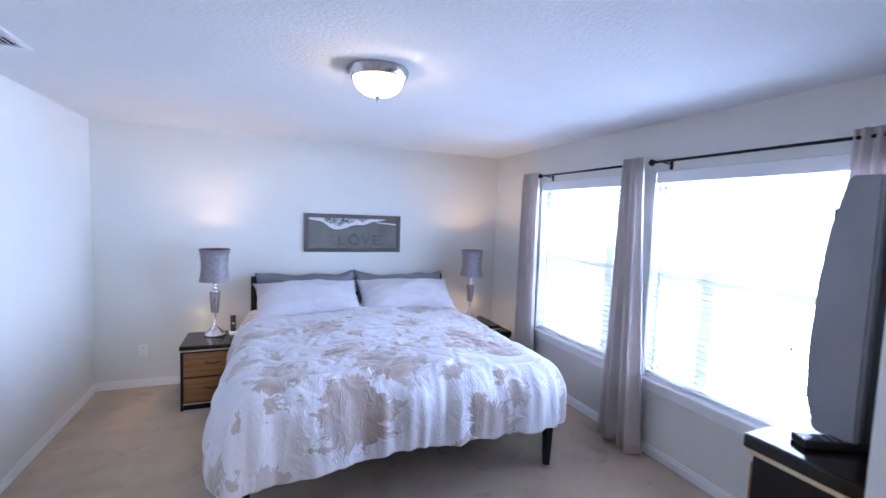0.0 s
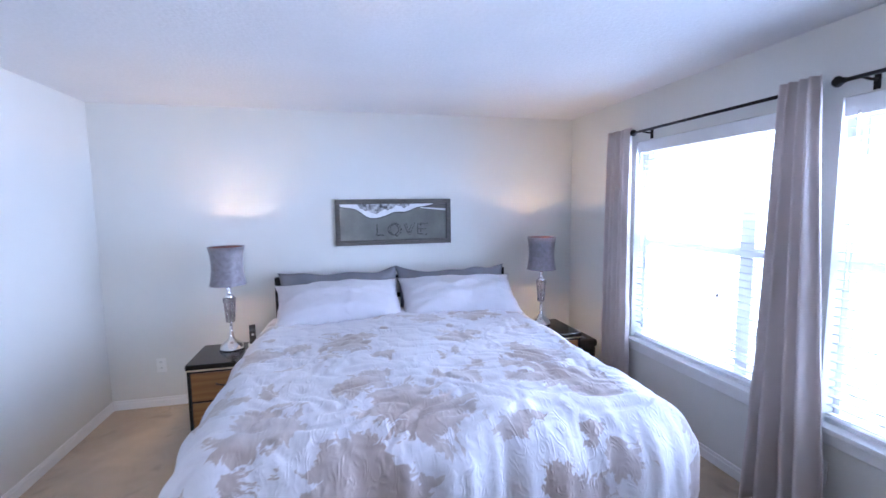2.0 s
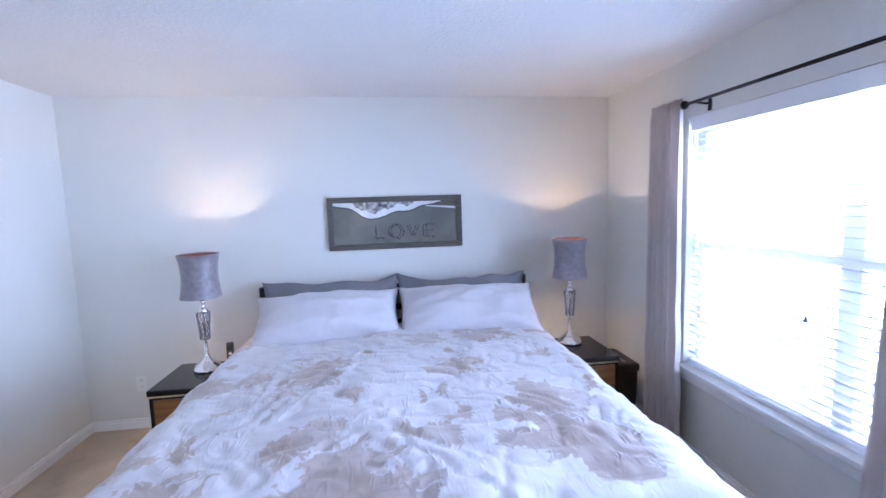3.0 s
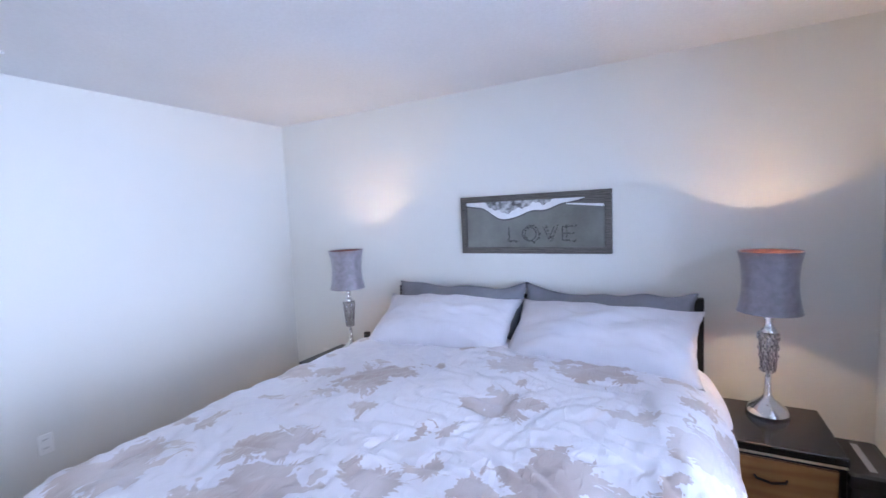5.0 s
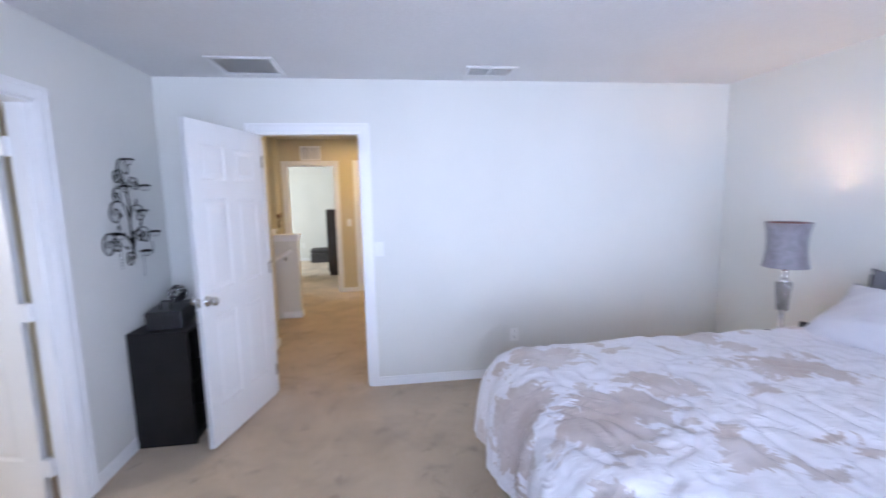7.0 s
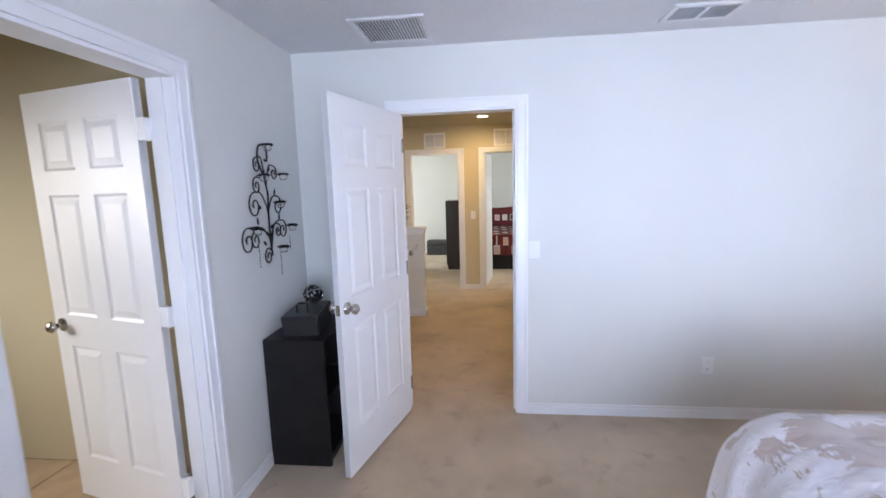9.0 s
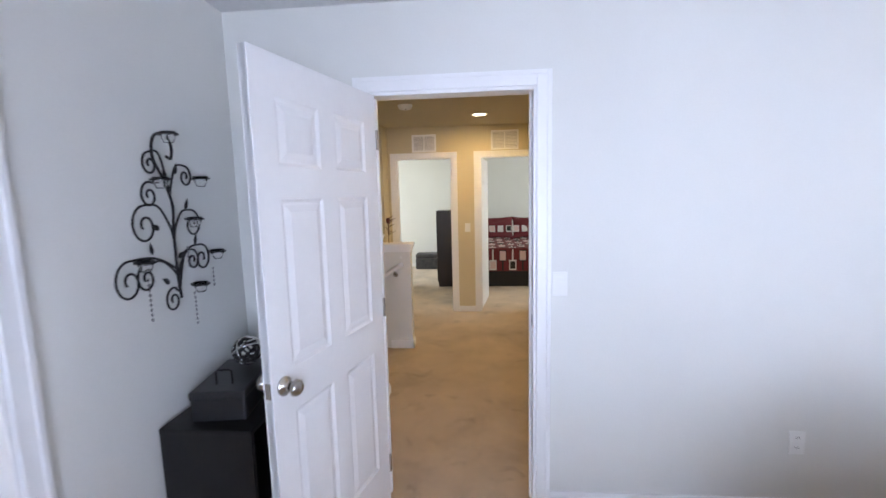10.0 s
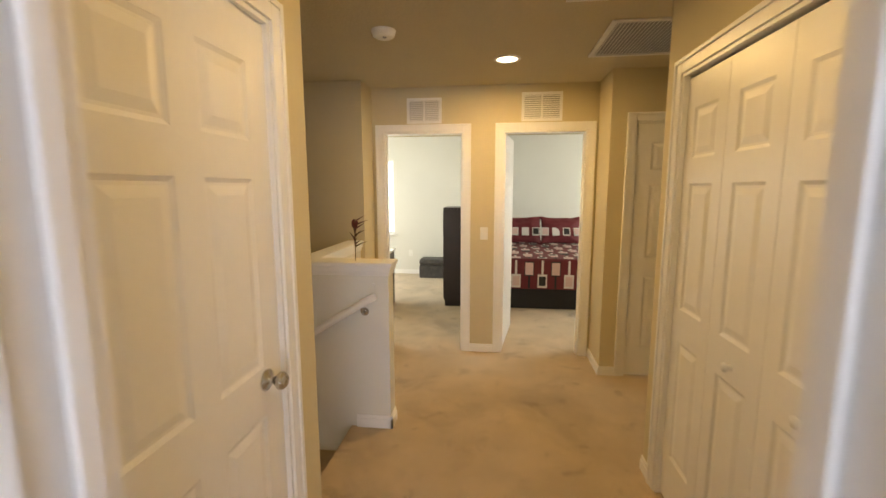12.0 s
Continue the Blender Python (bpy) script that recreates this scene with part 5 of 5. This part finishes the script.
for x, z, n in ((-0.20, -0.19, 9), (0.07, -0.29, 8), (0.22, -0.21, 5), (0.05, -0.10, 5)):
    part("bead_string", tube(bmesh.new(), [(-x, 0.05, z), (-x, 0.05, z - 0.018 * n)], 0.0008, 5), CLEAR, tree)
    for i in range(n):
        part("bead", lathe(bmesh.new(), [(0, 0.007), (0.005, 0), (0, -0.007)], 6, (-x, 0.05, z - 0.018 * (i + 0.5))), CRYSTAL, tree)

# ---- far rooms ----
cab = thing("tall_cabinet", "tall dark espresso cabinet in the end room", "cabinet", (-5.66, 0.915, 0))
part("body", B(0, 0.46, 0.0, 0.42, 0.08, 1.275), ESPRESSO, cab)
part("base", B(0.01, 0.45, 0.01, 0.41, 0, 0.08), ESPRESSO, cab)
part("top", box(bmesh.new(), -0.01, 0.47, -0.01, 0.43, 1.275, 1.30, bevel=0.004), ESPRESSO, cab)
for z0, z1 in ((0.1, 0.5), (0.51, 0.9), (0.91, 1.27)):
    part("door_panel", box(bmesh.new(), 0.01, 0.45, -0.012, 0.0, z0, z1, bevel=0.003), ESPRESSO, cab)
bag = thing("storage_trunk", "dark patterned trunk on the carpet by the far wall", "trunk", (-7.12, 0.50, 0))
TRUNK = mat("dark_patterned_cloth", (0.03, 0.03, 0.035), 0.5, vary=0.5, scale=14, tone=(0.07, 0.065, 0.065))
part("body", box(bmesh.new(), -0.17, 0.17, -0.23, 0.23, 0, 0.22, bevel=0.02), TRUNK, bag)
part("lid", box(bmesh.new(), -0.175, 0.175, -0.235, 0.235, 0.22, 0.33, bevel=0.05), TRUNK, bag)
part("handle", tube(bmesh.new(), [(0.175, -0.06, 0.24), (0.20, -0.05, 0.26), (0.20, 0.05, 0.26), (0.175, 0.06, 0.24)], 0.008, 8), PLASTIC_DARK, bag)


RED = mat("dark_red_quilt_cloth", (0.13, 0.010, 0.017), 0.7, vary=0.15, scale=6, bump=0.05, bump_scale=30)
QB = mat("black_quilt_print", (0.012, 0.011, 0.013), 0.7, vary=0.1)
QW = mat("white_quilt_print", (0.62, 0.58, 0.57), 0.7, vary=0.08)
QP = mat("pink_white_quilt_print", (0.60, 0.42, 0.40), 0.7, vary=0.08)
gb = thing("guest_bed", "bed on a black base in the end bedroom", "bed", (-5.20, 1.62, 0))
part("base", box(bmesh.new(), -1.9, 0, 0.0, 1.55, 0.0, 0.26, bevel=0.01), QB, gb)
tagged(part("guest_mattress", box(bmesh.new(), -7.10, -5.23, 1.64, 3.15, 0.26, 0.61, bevel=0.04), MATTRESS), "mattress under a red quilt", "mattress")
qu = thing("quilt", "red quilt printed with black and white rounded boxes", "quilt", (-5.18, 1.60, 0))
bm = bmesh.new()
box(bm, -1.92, 0.02, -0.01, 1.60, 0.612, 0.66, bevel=0.02)
box(bm, 0.0, 0.025, -0.01, 1.60, 0.27, 0.645, bevel=0.008)
part("cloth", bm, RED, qu)


def printed(parent, m, seed, cols, rows, cw, chh):
    """Stalked rounded boxes laid 2 mm proud on a cloth; local x across, z up."""
    rng = random.Random(seed)
    for r in range(rows):
        for c in range(cols):
            x, z = (c + 0.5) * cw, (r + 0.5) * chh
            kind = (c + r) % 2
            mid = z - chh * 0.24 if kind else z + chh * 0.20
            fill = (QB if (c // 2 + r) % 2 else QP) if kind else (QP if (c // 2 + r) % 3 else QB)
            layers = [(0.36, 0.24, 0.0015, QW), (0.26, 0.17, 0.0025, fill)] if kind else [(0.36, 0.26, 0.0015, QB), (0.30, 0.22, 0.0025, fill)]
            for a, b, y, mt in layers:
                bm = box(bmesh.new(), x - cw * a, x + cw * a, -y, 0, mid - chh * b, mid + chh * b)
                bm.transform(m)
                part("print", bm, mt, parent)
            lo, hi = (mid + chh * 0.24, z + chh * 0.5) if kind else (z - chh * 0.5, mid - chh * 0.26)
            bm = box(bmesh.new(), x - cw * 0.08, x + cw * 0.08, -0.001, 0, lo, hi)
            bm.transform(m)
            part("print", bm, QW if kind else QB, parent)


printed(qu, pose(0.0255, 0.0, 0.28, 0, 0, 90), 1, 9, 1, 0.165, 0.36)
printed(qu, pose(-0.01, 0.0, 0.661, -90, 0, 90), 2, 9, 7, 0.165, 0.24)
for k, y in enumerate((1.98, 2.62)):
    p = pillow("pillow", (-6.72, y, 0.88), 0.66, 0.50, 0.16, 60, 90, RED, "red printed pillow at the head of the guest bed", 11 + k)
    for c in range(4):
        for a, q, mt in ((0.055, 0.0, QW), (0.042, 0.003, (QB, QP, QW)[(c + k) % 3])):
            part("print", B(-0.26 + c * 0.165 - a, -0.26 + c * 0.165 + a, -0.06 - a * 1.2, -0.06 + a * 1.2, 0.06, 0.084 + q), mt, p)
fl = thing("dried_flower", "small dark red dried flower standing on the guard wall", "flower", (-2.29, 0.70, 1.09))
STEM = mat("dry_stem", (0.10, 0.07, 0.03), 0.8, vary=0.2)
PETAL = mat("dark_red_petal", (0.10, 0.012, 0.012), 0.7, vary=0.3, scale=40)
part("stem", tube(bmesh.new(), [(0, 0, 0), (0.004, 0.002, 0.1), (-0.003, 0, 0.26)], 0.003, 6), STEM, fl)
rng = random.Random(8)
for k in range(14):
    z = 0.09 + 0.012 * k
    a = rng.uniform(0, 6.28)
    L = rng.uniform(0.04, 0.085)
    part("leaf", tube(bmesh.new(), [(0, 0, z), (L * 0.5 * math.cos(a), L * 0.5 * math.sin(a), z + 0.02), (L * math.cos(a), L * math.sin(a), z + 0.035)], 0.006, 5, 0.001), PETAL if k % 2 else STEM, fl)

fw1 = thing("window_3", "bright window in the far room", "window", kind="structure")
for a, b, c, d in ((-1.7, -1.66, 0.72, 2.05), (-0.27, -0.24, 0.72, 2.05), (-1.66, -0.27, 0.72, 0.76), (-1.66, -0.27, 2.01, 2.05), (-1.66, -0.27, 1.36, 1.40)):
    part("window_frame", B(-7.42, -7.36, a, b, c, d), TRIM, fw1)
part("window_sill", box(bmesh.new(), -7.36, -7.29, -1.74, -0.20, 0.70, 0.72, bevel=0.004), TRIM, fw1)
pane = part("pane", B(-7.40, -7.396, -1.66, -0.27, 0.76, 2.01), PANE, fw1)
pane.visible_shadow = False
setting("backdrop", B(-8.65, -8.6, -5, 3, -1, 4), SKYGLOW, "bright white sky outside the far room", "sky")
dk = thing("desk", "small dark desk with a white top in the end room", "desk", (-5.35, -0.40, 0))
part("top", box(bmesh.new(), 0, 0.60, 0, 0.64, 0.715, 0.74, bevel=0.004), PLASTIC_WHITE, dk, "white desk top")
for y in (0.02, 0.60):
    part("side_panel", B(0.02, 0.58, y, y + 0.02, 0, 0.715), ESPRESSO, dk)
part("back_panel", B(0.02, 0.04, 0.04, 0.60, 0.35, 0.715), ESPRESSO, dk)
st = thing("strike_plate", "metal strike plate on the door jamb", "strike plate", (-0.035, DOOR_B - 0.012, 0.95))
part("plate", B(-0.014, 0.014, -0.0015, 0, -0.03, 0.03), NICKEL, st)
part("latch_hole", B(-0.006, 0.006, -0.002, -0.0015, -0.012, 0.012), PLASTIC_DARK, st)
blossom = bmesh.new()
for k in range(9):
    a = 2.4 * k
    q = 0.5 + 0.05 * k
    petal = lathe(bmesh.new(), [(0, 0.02), (0.009, 0.012), (0.012, 0.0), (0.006, -0.012), (0, -0.014)], 8)
    petal.transform(pose(0.014 * q * math.cos(a), 0.014 * q * math.sin(a), 0.215 + 0.004 * k, 30 * math.sin(a), 30 * math.cos(a), 0))
    me = bpy.data.meshes.new("petal")
    petal.to_mesh(me)
    blossom.from_mesh(me)
    petal.free()
part("blossom", blossom, PETAL, fl, "dark red blossom")
